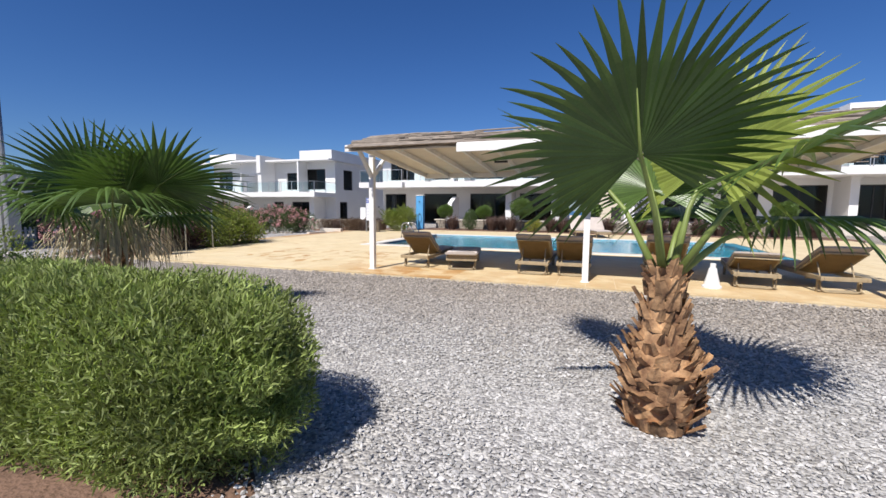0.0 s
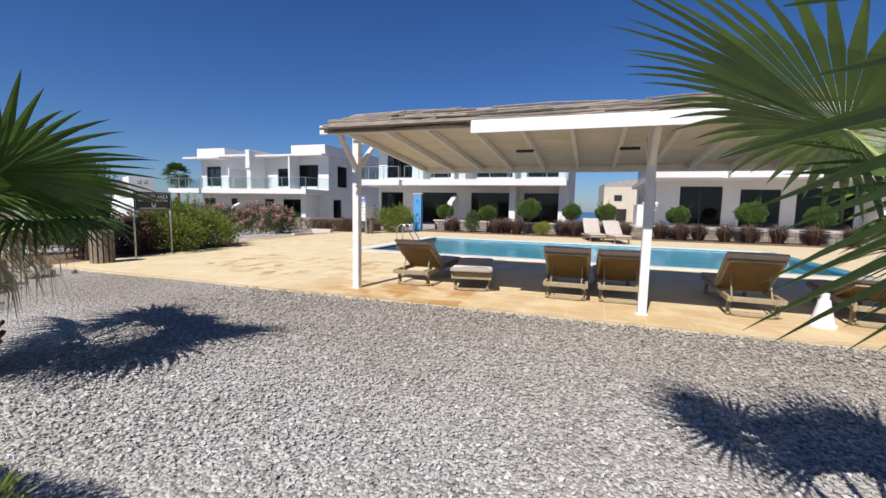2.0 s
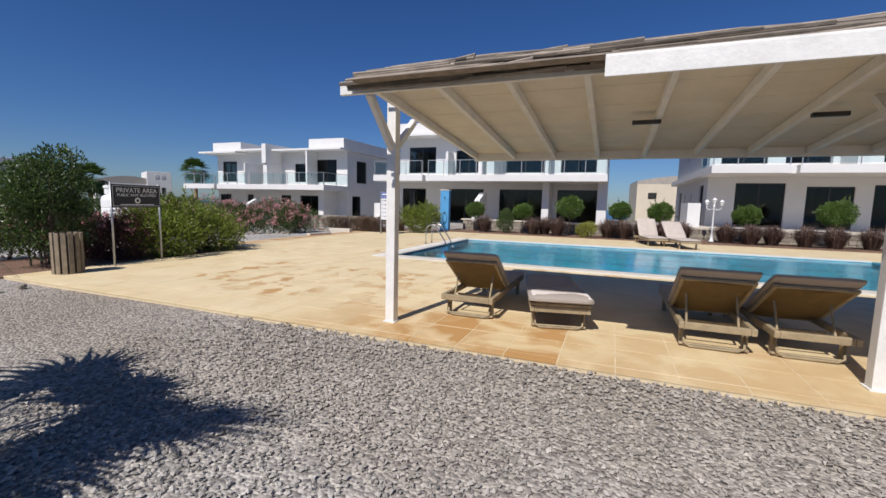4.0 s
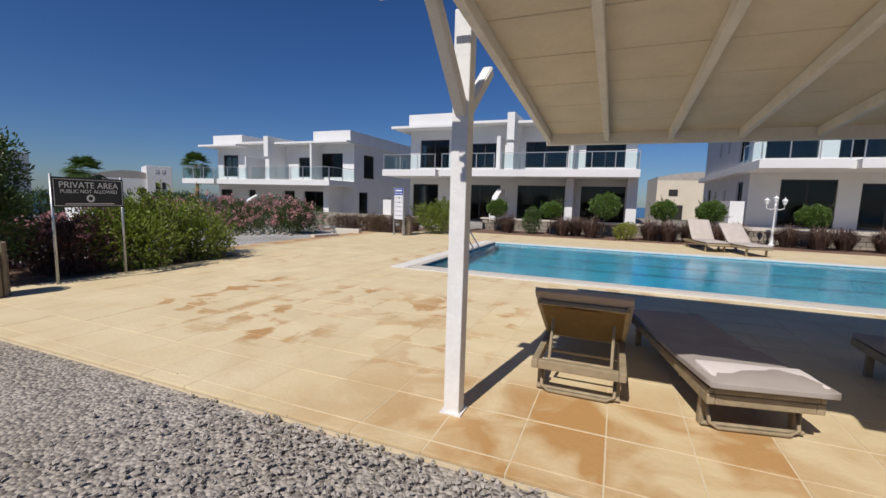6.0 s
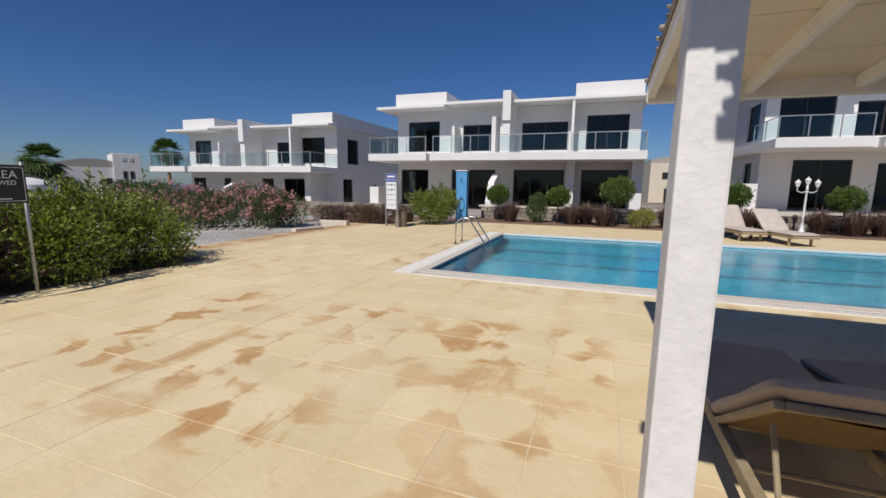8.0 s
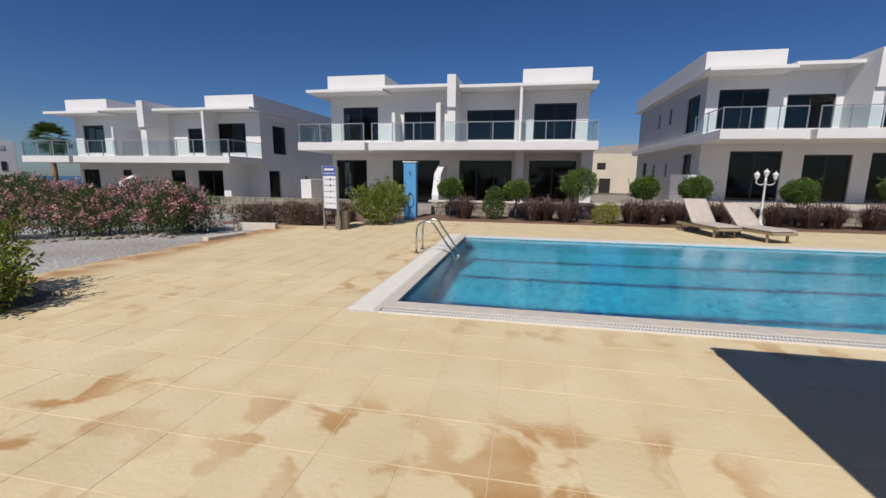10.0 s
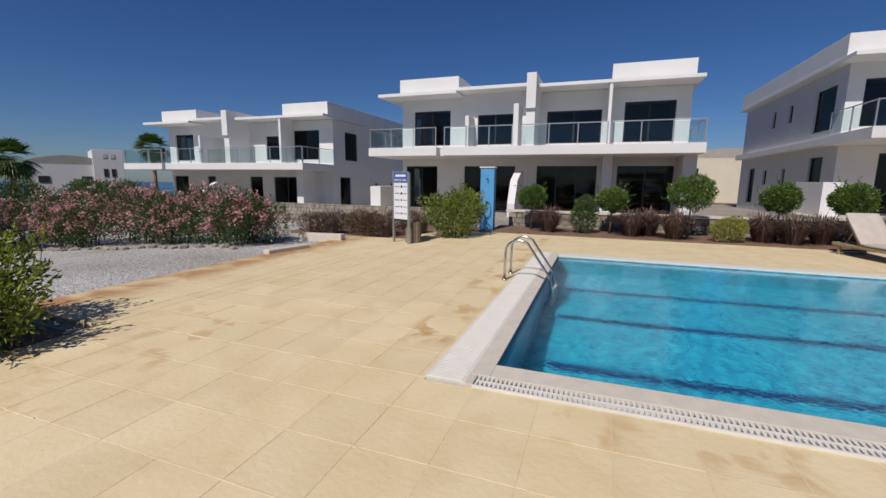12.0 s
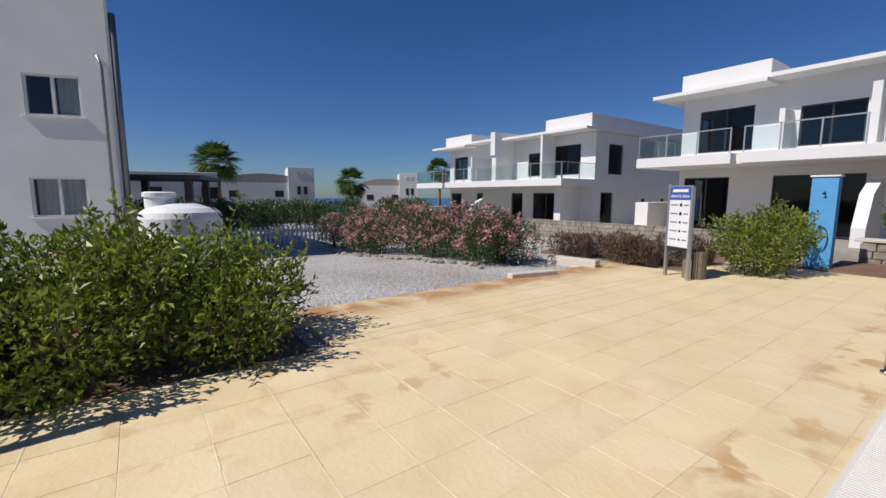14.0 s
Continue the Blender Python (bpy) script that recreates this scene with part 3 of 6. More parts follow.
build_ground()
bm = bmesh.new()
bmesh.ops.create_circle(bm, cap_ends=True, segments=64, radius=4800, matrix=Matrix.Translation((0, 0, -30)))
tagged(part("water", bm, SEA), "blue sea reaching the far horizon", "sea", kind="structure")


def build_hills():
    bm = bmesh.new()
    nx, ny = 60, 14
    grid = []
    for j in range(ny):
        for i in range(nx):
            a = radians(-62 + 84 * i / (nx - 1))
            r = 420 + 60 * j
            h = 95 * math.sin(math.pi * i / (nx - 1)) ** 0.7 * math.sin(math.pi * min(1, j / 9.0) / 2)
            h *= 0.75 + 0.5 * noise.noise(Vector((i * 0.16, j * 0.22, 3)))
            grid.append(bm.verts.new((r * math.cos(a), r * math.sin(a), -32 + h)))
    for j in range(ny - 1):
        for i in range(nx - 1):
            bm.faces.new((grid[j * nx + i], grid[j * nx + i + 1], grid[(j + 1) * nx + i + 1], grid[(j + 1) * nx + i]))
    return tagged(part("backdrop", bm, HILL, smooth=True), "distant dry olive-brown hills", "hills", kind="structure")


build_hills()

# ---- pool ----
PL, PW = 12.3, 6.04       # inside length and width
bm = boxes((-0.35, PL + 0.35, -0.60, PW + 0.35, -1.75, -1.5), (-0.35, 0.0, -0.30, PW + 0.35, -1.5, -0.02), (PL, PL + 0.35, -0.3, PW + 0.35, -1.5, -0.02),
           (0.0, PL, -0.24, 0.0, -1.5, -0.02), (0.0, PL, PW, PW + 0.35, -1.5, -0.02))
pool = thing("swimming_pool", (0, 0, 0), "rectangular blue mosaic swimming pool with overflow edge", "swimming pool")
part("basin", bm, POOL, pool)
for ly in (0.4, 1.7, 3.3, 4.8):
    part("lane_line", boxes((0.25, PL - 0.25, ly - 0.08, ly + 0.08, -1.5, -1.494)), LANE, pool, "dark blue lane line")
part("waterline_tile", boxes((0, PL, 0, 0.012, -0.25, -0.01), (0, 0.012, 0.012, PW - 0.012, -0.25, -0.01)), LANE, pool, "dark blue waterline tiles")
bm = bmesh.new()
bmesh.ops.create_grid(bm, x_segments=2, y_segments=2, size=0.5, matrix=Matrix.Translation((PL / 2, PW / 2, -0.035)) @ Matrix.Diagonal((PL - 0.026, PW - 0.026, 1, 1)))
w = part("water_surface", bm, WATER, pool, "clear rippled water")
w.visible_shadow = False
# coping: beige strip along the near side, white strips along the others
part("coping", boxes((-0.0, PL, -0.24, 0.0, -0.02, 0.022), bevel=0.006), COPING, pool, "beige stone coping")
part("coping", boxes((0.0, PL, PW, PW + 0.30, -0.02, 0.022), bevel=0.006), GRATE, pool, "white coping")
part("coping", boxes((-0.16, 0.0, -0.24, PW + 0.30, -0.02, 0.022), bevel=0.006), COPING, pool, "beige stone coping")
part("coping", boxes((-0.5, -0.16, -0.40, PW + 0.30, -0.02, 0.02), bevel=0.005), GRATE, pool, "white ridged plastic cover")
part("gutter", boxes((-0.16, PL, -0.42, -0.24, -0.12, -0.03)), DARKH, pool)
part("gutter_end", boxes((-0.16, -0.10, -0.42, -0.24, -0.028, 0.019), bevel=0.004), COPING, pool)
part("gutter_rim", boxes((-0.10, PL, -0.43, -0.405, -0.06, 0.018), bevel=0.003), GRATE, pool)
bm = boxes((-0.0095, 0.0095, -0.404, -0.242, -0.02, 0.014), bevel=0.003)
slat = part("grating_slat", bm, GRATE, pool)
slat.location.x = -0.08
nsl = int((PL + 0.0) / 0.036)
for i in range(1, 300):
    s = new("grating_slat", slat.data)
    s.parent = pool
    s.location.x = -0.08 + i * 0.036
rest = [(-0.08 + i * 0.036 - 0.0095, -0.08 + i * 0.036 + 0.0095, -0.404, -0.242, -0.02, 0.014) for i in range(300, nsl)]
tagged(part("grating_rest", boxes(*rest), GRATE, pool), kind="stuff")
part("grating_bar", boxes((-0.09, PL, -0.331, -0.313, -0.021, 0.0155), bevel=0.003), GRATE, pool)
# fine ridges on the wide white cover
bm = boxes(*[(-0.47, -0.19, -0.39 + i * 0.03, -0.375 + i * 0.03, 0.02, 0.0235) for i in range(226)])
tagged(part("ridge_rest", bm, GRATE, pool), kind="stuff")


def ladder():
    t = thing("pool_ladder", (-0.62, 3.55, 0), "curved stainless steel pool ladder over the coping", "pool ladder")
    for dy in (-0.26, 0.26):
        pts = [(0, dy, 0.0), (0.0, dy, 0.45)]
        for k in range(1, 8):
            a = math.pi - k * math.pi / 8 * 0.8
            pts.append((0.22 + 0.22 * math.cos(a), dy, 0.47 + 0.20 * math.sin(a)))
        pts += [(0.72, dy, 0.1), (0.78, dy, -0.3), (0.78, dy, -1.1)]
        part("handrail", rod(pts, 0.021, 10), STEEL, t, smooth=True)
        part("flange", rod([(0, dy, 0), (0, dy, 0.03)], 0.045, 12), STEEL, t, smooth=True)
    for z in (-0.35, -0.65, -0.95):
        part("tread", boxes((0.74, 0.82, -0.25, 0.25, z - 0.015, z + 0.015), bevel=0.005), STEEL, t)


ladder()


# ---- houses ----
def sheet_with_holes(xs, zs, y0, y1, solid, axis='x'):
    """One closed body from the solid cells of a grid, y0 to y1 thick."""
    bm = bmesh.new()
    verts = {}

    def vert(i, j, k):
        if (i, j, k) not in verts:
            a, d, c = xs[i], (y0, y1)[k], zs[j]
            verts[(i, j, k)] = bm.verts.new((a, d, c) if axis == 'x' else (d, a, c))
        return verts[(i, j, k)]
    nx, nz = len(xs) - 1, len(zs) - 1
    full = {(i, j) for i in range(nx) for j in range(nz) if solid((xs[i] + xs[i + 1]) / 2, (zs[j] + zs[j + 1]) / 2)}
    for i, j in full:
        for k in (0, 1):
            bm.faces.new([vert(i, j, k), vert(i + 1, j, k), vert(i + 1, j + 1, k), vert(i, j + 1, k)])
        for (p, q), (a, b) in (((i - 1, j), ((i, j), (i, j + 1))), ((i + 1, j), ((i + 1, j), (i + 1, j + 1))), ((i, j - 1), ((i, j), (i + 1, j))), ((i, j + 1), ((i, j + 1), (i + 1, j + 1)))):
            if (p, q) not in full:
                bm.faces.new([vert(*a, 0), vert(*b, 0), vert(*b, 1), vert(*a, 1)])
    bmesh.ops.recalc_face_normals(bm, faces=bm.faces[:])
    return bm


def framed_window(parent, x0, x1, z0, z1, y, n=2, name="window", axis='x', depth=0.06, mat=None, f=0.07, label="dark-framed sliding window", glass=None):
    """Sliding window: one frame with its mullions, and panes. The wall opening is made apart."""
    def bx(a0, a1, d0, d1, c0, c1):
        return (a0, a1, d0, d1, c0, c1) if axis == 'x' else (d0, d1, a0, a1, c0, c1)
    mids = [x0 + (x1 - x0) * k / n for k in range(1, n)]
    holes = list(zip([x0 + f] + [c + 0.04 for c in mids], [c - 0.04 for c in mids] + [x1 - f]))
    xs = [x0] + [v for h in holes for v in h] + [x1]
    frame_bm = sheet_with_holes(xs, [z0, z0 + f, z1 - f, z1], y, y + depth, lambda a, c: not (z0 + f < c < z1 - f and any(h0 < a < h1 for h0, h1 in holes)), axis)
    w = part(name, frame_bm, mat or DARKF, parent, label)
    for a0, a1 in holes:
        part("pane", boxes(bx(a0, a1, y + 0.025, y + 0.032, z0 + f, z1 - f)), glass or GLASS, w)
    return w


def wall_with_holes(x0, x1, z0, z1, y0, y1, holes, axis='x'):
    """A wall that leaves the rectangular holes (a0, a1, c0, c1) open."""
    xs = sorted({x0, x1, *[h[0] for h in holes], *[h[1] for h in holes]})
    zs = sorted({z0, z1, *[h[2] for h in holes], *[h[3] for h in holes]})
    return sheet_with_holes(xs, zs, y0, y1, lambda a, c: not any(h[0] < a < h[1] and h[2] < c < h[3] for h in holes), axis)


def railing(parent, x0, x1, y, z, posts, axis='x', h=1.0):
    def bx(a0, a1, d0, d1, c0, c1):
        return (a0, a1, d0, d1, c0, c1) if axis == 'x' else (d0, d1, a0, a1, c0, c1)
    r = part("railing", boxes(bx(x0, x1, y - 0.025, y + 0.025, z + h - 0.04, z + h)), ALU, parent, "aluminium and glass balcony railing")
    for k in range(posts + 1):
        c = x0 + (x1 - x0) * k / posts
        c = min(max(c, x0 + 0.025), x1 - 0.025)
        part("post", boxes(bx(c - 0.022, c + 0.022, y - 0.022, y + 0.022, z, z + h - 0.04)), ALU, r)
    for k in range(posts):
        a, b = x0 + (x1 - x0) * k / posts + 0.05, x0 + (x1 - x0) * (k + 1) / posts - 0.05
        part("glass_panel", boxes(bx(a, b, y - 0.005, y + 0.005, z + 0.07, z + h - 0.09)), RAILG, r)
    return r


def house(dx, dy, dz, label, left_ext=1.0, low_left=None, partition=False, inset=0.0, divider=True, up_row=None, piers=((0.85, 1.3), (4.3, 4.87)),
          fins=((-3.5, -3.25, 18.4, 19.6, 5.5), (-6.4, -6.2, 19.6, 20.75, 5.2), (0.95, 1.1, 19.4, 20.75, 6.42)), party=-2.95, bal_left=None):
    """A two-storey white pair of houses; local coordinates are those of the middle one."""
    t = thing("house", (dx, dy, dz), label, "house", "white two-storey houses")
    X0, X1, YW, YB = -10.75, 4.75, 20.75, 34.0
    XW = X0 + inset
    wy0, wy1 = YW, YW + 0.25
    G0, G1, U0, U1 = -0.02, 2.52, 3.72, 5.72
    low = low_left or [(-10.85 + 0.35, -8.45, G0, G1, 2), (-6.75, -3.75, G0, G1, 2), (-2.55, 0.6, G0, G1, 3), (1.6, 4.25, G0, G1, 2)]
    up = up_row or [(-9.95, -7.65, U0, U1, 2), (-6.0, -3.95, U0, U1 - 0.33, 2), (-2.12, 0.68, U0, U1 - 0.3, 2), (1.75, 4.1, U0, U1, 2)]
    front = wall_with_holes(XW, X1, -1.2, 6.4, wy0, wy1, [h[:4] for h in low + up])
    part("wall", front, WHITE, t, "white rendered front wall")
    side_r = [(22.2, 23.9, U0, U1, 1), (19.6 + 1.9, 22.9, G0, G1, 1), (26.5, 27.0, 1.2, 2.1, 1), (29.3, 29.8, 1.2, 2.1, 1)]
    side_l = [(21.6, 23.6, U0, U1, 1), (22.0, 23.4, G0, G1, 1), (26.2, 26.75, 4.6, 5.6, 1), (28.6, 29.15, 4.6, 5.6, 1), (26.2, 26.7, 1.2, 2.1, 1), (29.0, 29.6, 1.2, 2.1, 1), (31.2, 32.4, G0, 2.3, 1)]
    part("wall", wall_with_holes(wy1, YB, -1.2, 6.4, X1 - 0.25, X1, [h[:4] for h in side_r], 'y'), WHITE, t, "white rendered side wall")
    part("wall", wall_with_holes(wy1, YB, -1.2, 6.4, XW, XW + 0.25, [h[:4] for h in side_l], 'y'), WHITE, t, "white rendered side wall")
    part("wall", boxes((XW, X1, YB, YB + 0.25, -1.2, 6.4)), WHITE, t)
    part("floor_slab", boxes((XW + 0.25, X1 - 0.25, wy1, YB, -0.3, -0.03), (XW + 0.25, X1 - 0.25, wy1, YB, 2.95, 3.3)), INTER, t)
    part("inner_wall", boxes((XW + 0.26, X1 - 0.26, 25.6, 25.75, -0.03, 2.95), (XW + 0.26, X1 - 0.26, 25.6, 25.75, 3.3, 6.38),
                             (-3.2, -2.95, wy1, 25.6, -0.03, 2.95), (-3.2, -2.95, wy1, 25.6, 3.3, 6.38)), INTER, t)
    for a, b, c, e, n in low + up:
        framed_window(t, a, b, c, e, wy0 + 0.10, n)
    for a, b, c, e, n in side_r:
        framed_window(t, a, b, c, e, X1 - 0.16, n, axis='y')
    for a, b, c, e, n in side_l:
        framed_window(t, a, b, c, e, XW + 0.10, n, axis='y')
    if inset:
        part("ledge", boxes((X0, XW, wy0, YB, 2.95, 3.3), bevel=0.015), WHITE, t, "white projecting ledge")
    # flat roof slabs with the two raised boxes and the party wall between
    XL = X0 - left_ext
    BL = bal_left if bal_left is not None else XL + 0.6
    part("roof", boxes((XL + 0.1, -6.85, 19.35, YB + 0.3, 6.38, 6.55), bevel=0.012), WHITE, t, "flat white roof slab")
    part("roof", boxes((-6.85, party, 19.6, YB + 0.3, 6.55, 6.72), (-6.85, party, wy0, YB, 6.4, 6.55), bevel=0.012), WHITE, t, "flat white roof slab")
    part("roof", boxes((party + 0.48, 5.0, 19.35, YB + 0.3, 6.42, 6.58), bevel=0.012), WHITE, t, "flat white roof slab")
    part("roof_box", boxes((X0 + 0.1, -7.0, 20.2, YB, 6.55, 7.46), bevel=0.012), WHITE, t, "white raised parapet")
    part("roof_box", boxes((1.05, X1, 20.2, YB, 6.58, 7.47), bevel=0.012), WHITE, t, "white raised parapet")
    part("party_wall", boxes((party, party + 0.48, 18.7, YB, 5.3, 7.0), (party, party + 0.45, 18.85, wy0, 3.3, 5.3), bevel=0.012), WHITE, t)
    for x0, x1, y0, y1, top in fins:
        part("fin", boxes((x0, x1, y0, y1, 3.3, top), bevel=0.01), WHITE, t)
    # balcony
    part("balcony", boxes((BL, -7.2, 17.28, wy0, 2.92, 3.35), bevel=0.015), WHITE, t, "white balcony slab")
    part("balcony", boxes((-7.2, -6.87, 17.75, wy0, 2.92, 3.30), (-6.87, 4.87, 17.28, wy0, 2.92, 3.35), bevel=0.015), WHITE, t, "white balcony slab")
    railing(t, BL + 0.05, -7.25, 17.36, 3.35, 3)
    railing(t, -6.82, -3.3, 17.36, 3.35, 3)
    railing(t, -2.9, 1.0, 17.36, 3.35, 3)
    railing(t, 1.1, 4.82, 17.36, 3.35, 3)
    railing(t, 17.40, wy0, BL + 0.10, 3.35, 2, 'y')
    railing(t, 17.40, wy0, 4.79, 3.35, 2, 'y')
    # piers and garden walls of the ground floor
    for a, b in piers:
        part("pier", boxes((a, b, 18.8, wy0, -0.6, 2.92), bevel=0.012), WHITE, t)
    part("pier", boxes((-11.6, -10.95, 18.2, wy0, -0.6, 1.3), bevel=0.012), WHITE, t)
    if partition:
        part("balcony_partition", boxes((-3.82, -3.67, 17.5, 20.7, 3.3, 5.2), bevel=0.01), WHITE, t, "white balcony partition wall")
    bm = bmesh.new()
    prof = [(16.6, -0.6), (18.9, -0.6), (18.9, 2.2), (18.3, 2.2), (17.2, 1.7), (16.6, 0.6)]
    va = [bm.verts.new((-3.3, y, z)) for y, z in prof]
    vb = [bm.verts.new((-2.95, y, z)) for y, z in prof]
    bm.faces.new(va)
    bm.faces.new(vb[::-1])
    for k in range(len(prof)):
        bm.faces.new((va[k], vb[k], vb[(k + 1) % len(prof)], va[(k + 1) % len(prof)]))
    bmesh.ops.recalc_face_normals(bm, faces=bm.faces[:])
    if divider:
        part("terrace_wall", bm, WHITE, t, "sloping white terrace divider")
    else:
        bm.free()
    part("terrace", boxes((X0 - 1.2, X1 + 0.6, 16.2, wy0, -1.3, -0.06), bevel=0.02), COPING, t, "pale terrace paving")
    return t


house(0, 0, 0, "white two-storey twin house with balconies and dark windows")
house(-21.27, 1.1, -0.69, "white twin house behind pink oleanders", partition=True,
      low_left=[(-10.5, -9.0, 0.55, 2.5, 2), (-6.9, -6.1, 1.85, 2.5, 1), (-2.7, -1.5, -0.02, 2.5, 1), (-0.45, 1.92, -0.02, 2.5, 2)],
      up_row=[(-10.06, -8.14, 3.72, 5.72, 2), (-1.0, 0.42, 3.72, 5.4, 1), (1.45, 3.62, 3.72, 5.72, 2)], piers=((3.14, 3.66),), fins=((1.33, 1.5, 19.4, 20.75, 6.42),))
house(20.85, -0.2, 0.46, "white two-storey twin house with long shaded side wall", left_ext=0.05, inset=0.5, divider=False,
      low_left=[(-8.8, -6.32, -0.02, 2.58, 2), (-5.34, -3.15, -0.02, 2.4, 2), (-2.35, 0.6, -0.02, 2.5, 2), (1.6, 4.25, -0.02, 2.5, 2)],
      up_row=[(-9.65, -7.32, 3.72, 5.72, 2), (-6.47, -4.31, 3.72, 5.4, 2), (-2.12, 0.68, 3.72, 5.42, 2), (1.75, 4.1, 3.72, 5.72, 2)], fins=((0.95, 1.1, 19.4, 20.75, 6.42),), party=-4.0, bal_left=-10.75)


# ---- pergola ----
def pergola():
    t = thing("pergola", (0, 0, 0), "white timber pergola with cane roof beside the pool", "pergola")
    xl, xr = 2.97, 12.0
    yf, zf, yb, zb = -6.15, 2.47, -2.80, 2.18
    sl = (zb - zf) / (yb - yf)

    def zr(y):
        return zf + (y - yf) * sl
    for px in (2.87, 7.26, 11.65):
        bm = boxes((px - 0.055, px + 0.055, -5.555, -5.445, 0.0, 2.60), bevel=0.008)
        p = part("post", bm, WHITEP, t)
        part("foot_plate", boxes((px - 0.075, px + 0.075, -5.575, -5.425, 0.0, 0.012)), WHITEP, p)
        for s in (-1, 1):
            bm = bmesh.new()
            b0, b1 = Vector((px, -5.5 + s * 0.02, 1.98)), Vector((px, -5.5 + s * 0.52, zr(-5.5 + s * 0.52) + 0.02))
            dvec = (b1 - b0)
            m = dvec.to_track_quat('Z', 'Y').to_matrix().to_4x4()
            bmesh.ops.create_cube(bm, size=1, matrix=Matrix.Translation((b0 + b1) / 2) @ m @ Matrix.Diagonal((0.075, 0.075, dvec.length, 1)))
            bmesh.ops.bevel(bm, geom=bm.edges[:], offset=0.008, segments=2, affect='EDGES')
            part("brace", bm, WHITEP, t)
    part("front_beam", boxes((2.62, xr + 0.1, -6.16, -6.11, 2.44, 2.57), bevel=0.006), WHITEP, t, "white front beam")

    def sloped(x0, x1, y0, y1, up0, up1):
        bm = bmesh.new()
        v = [bm.verts.new((x, y, zr(y) + u)) for u in (up0, up1) for x, y in ((x0, y0), (x1, y0), (x1, y1), (x0, y1))]
        for f in ((3, 2, 1, 0), (4, 5, 6, 7), (0, 1, 5, 4), (1, 2, 6, 5), (2, 3, 7, 6), (3, 0, 4, 7)):
            bm.faces.new([v[k] for k in f])
        bmesh.ops.bevel(bm, geom=bm.edges[:], offset=0.004, segments=1, affect='EDGES')
        return bm
    x = xl + 0.005
    while x < xr:
        part("rafter", sloped(x, x + 0.055, yf + 0.045, yb, -0.02, 0.07), WHITEP, t)
        x += 0.65
    part("end_beam", sloped(xl, xr, yb, yb + 0.06, -0.05, 0.09), WHITEP, t)
    y = yf + 0.02
    while y < yb:
        part("ceiling_board", sloped(xl, xr, y, min(y + 0.55, yb + 0.06), 0.072, 0.09), CREAMP, t)
        y += 0.56
    part("fascia", boxes((5.1, xr + 0.1, -6.56, -6.53, 2.30, 2.44), bevel=0.004), WHITEP, t, "white fascia board")
    part("fascia_support", boxes((5.1, xr, -6.53, -6.15, 2.42, 2.46)), WHITEP, t)
    # canes laid along the roof
    rng = random.Random(4)
    bm = bmesh.new()
    for k in range(820):
        u = rng.random()
        if u < 0.42:
            f = rng.random()
            cy, cz = -6.5 + f * 0.7, 2.45 + f * 0.28
        else:
            f = rng.random()
            cy, cz = -5.8 + f * 3.05, 2.73 - f * 0.42
        cz += rng.uniform(-0.03, 0.05)
        lo = 2.74 if cy < -5.7 else 2.94
        x0 = rng.uniform(lo, 11.6)
        if rng.random() < 0.25:
            x0 = lo + rng.uniform(0, 0.12) + (max(0, (cz - 2.5)) * 0.8 if cy < -5.7 else 0)
        ln = rng.uniform(0.9, 2.4)
        x1 = min(x0 + ln, 12.4)
        if x0 < 5 and cy < -6.3:
            cy += 0.15
        r = rng.uniform(0.009, 0.02)
        rod([(x0, cy, cz), ((x0 + x1) / 2, cy + rng.uniform(-.03, .03), cz + rng.uniform(-0.02, 0.02)), (x1, cy + rng.uniform(-.05, .05), cz + rng.uniform(-0.03, 0.03))], r, 5, bm)
    c = part("cane_cover", bm, CANE, t, "weathered grey-brown cane thatch")
    c["kind"] = "stuff"
    # solid mat under the loose canes
    bm = bmesh.new()
    prof = [(-6.50, 2.47), (-5.82, 2.73), (-2.72, 2.32), (-2.72, 2.285), (-5.85, 2.60), (-6.42, 2.46)]
    va = [bm.verts.new((2.97, y, z)) for y, z in prof]
    vb = [bm.verts.new((12.2, y, z)) for y, z in prof]
    bm.faces.new(va)
    bm.faces.new(vb[::-1])
    for k in range(len(prof)):
        bm.faces.new((va[k], vb[k], vb[(k + 1) % len(prof)], va[(k + 1) % len(prof)]))
    bmesh.ops.recalc_face_normals(bm, faces=bm.faces[:])
    part("cane_mat", bm, CANE, t)
    # two dark strip heaters under the roof
    for hx in (5.35, 6.9):
        part("strip_lamp", boxes((hx, hx + 0.28, -4.75, -4.69, zr(-4.72) - 0.06, zr(-4.72) - 0.018), bevel=0.006), DARKF, t, "small dark ceiling lamp")


pergola()


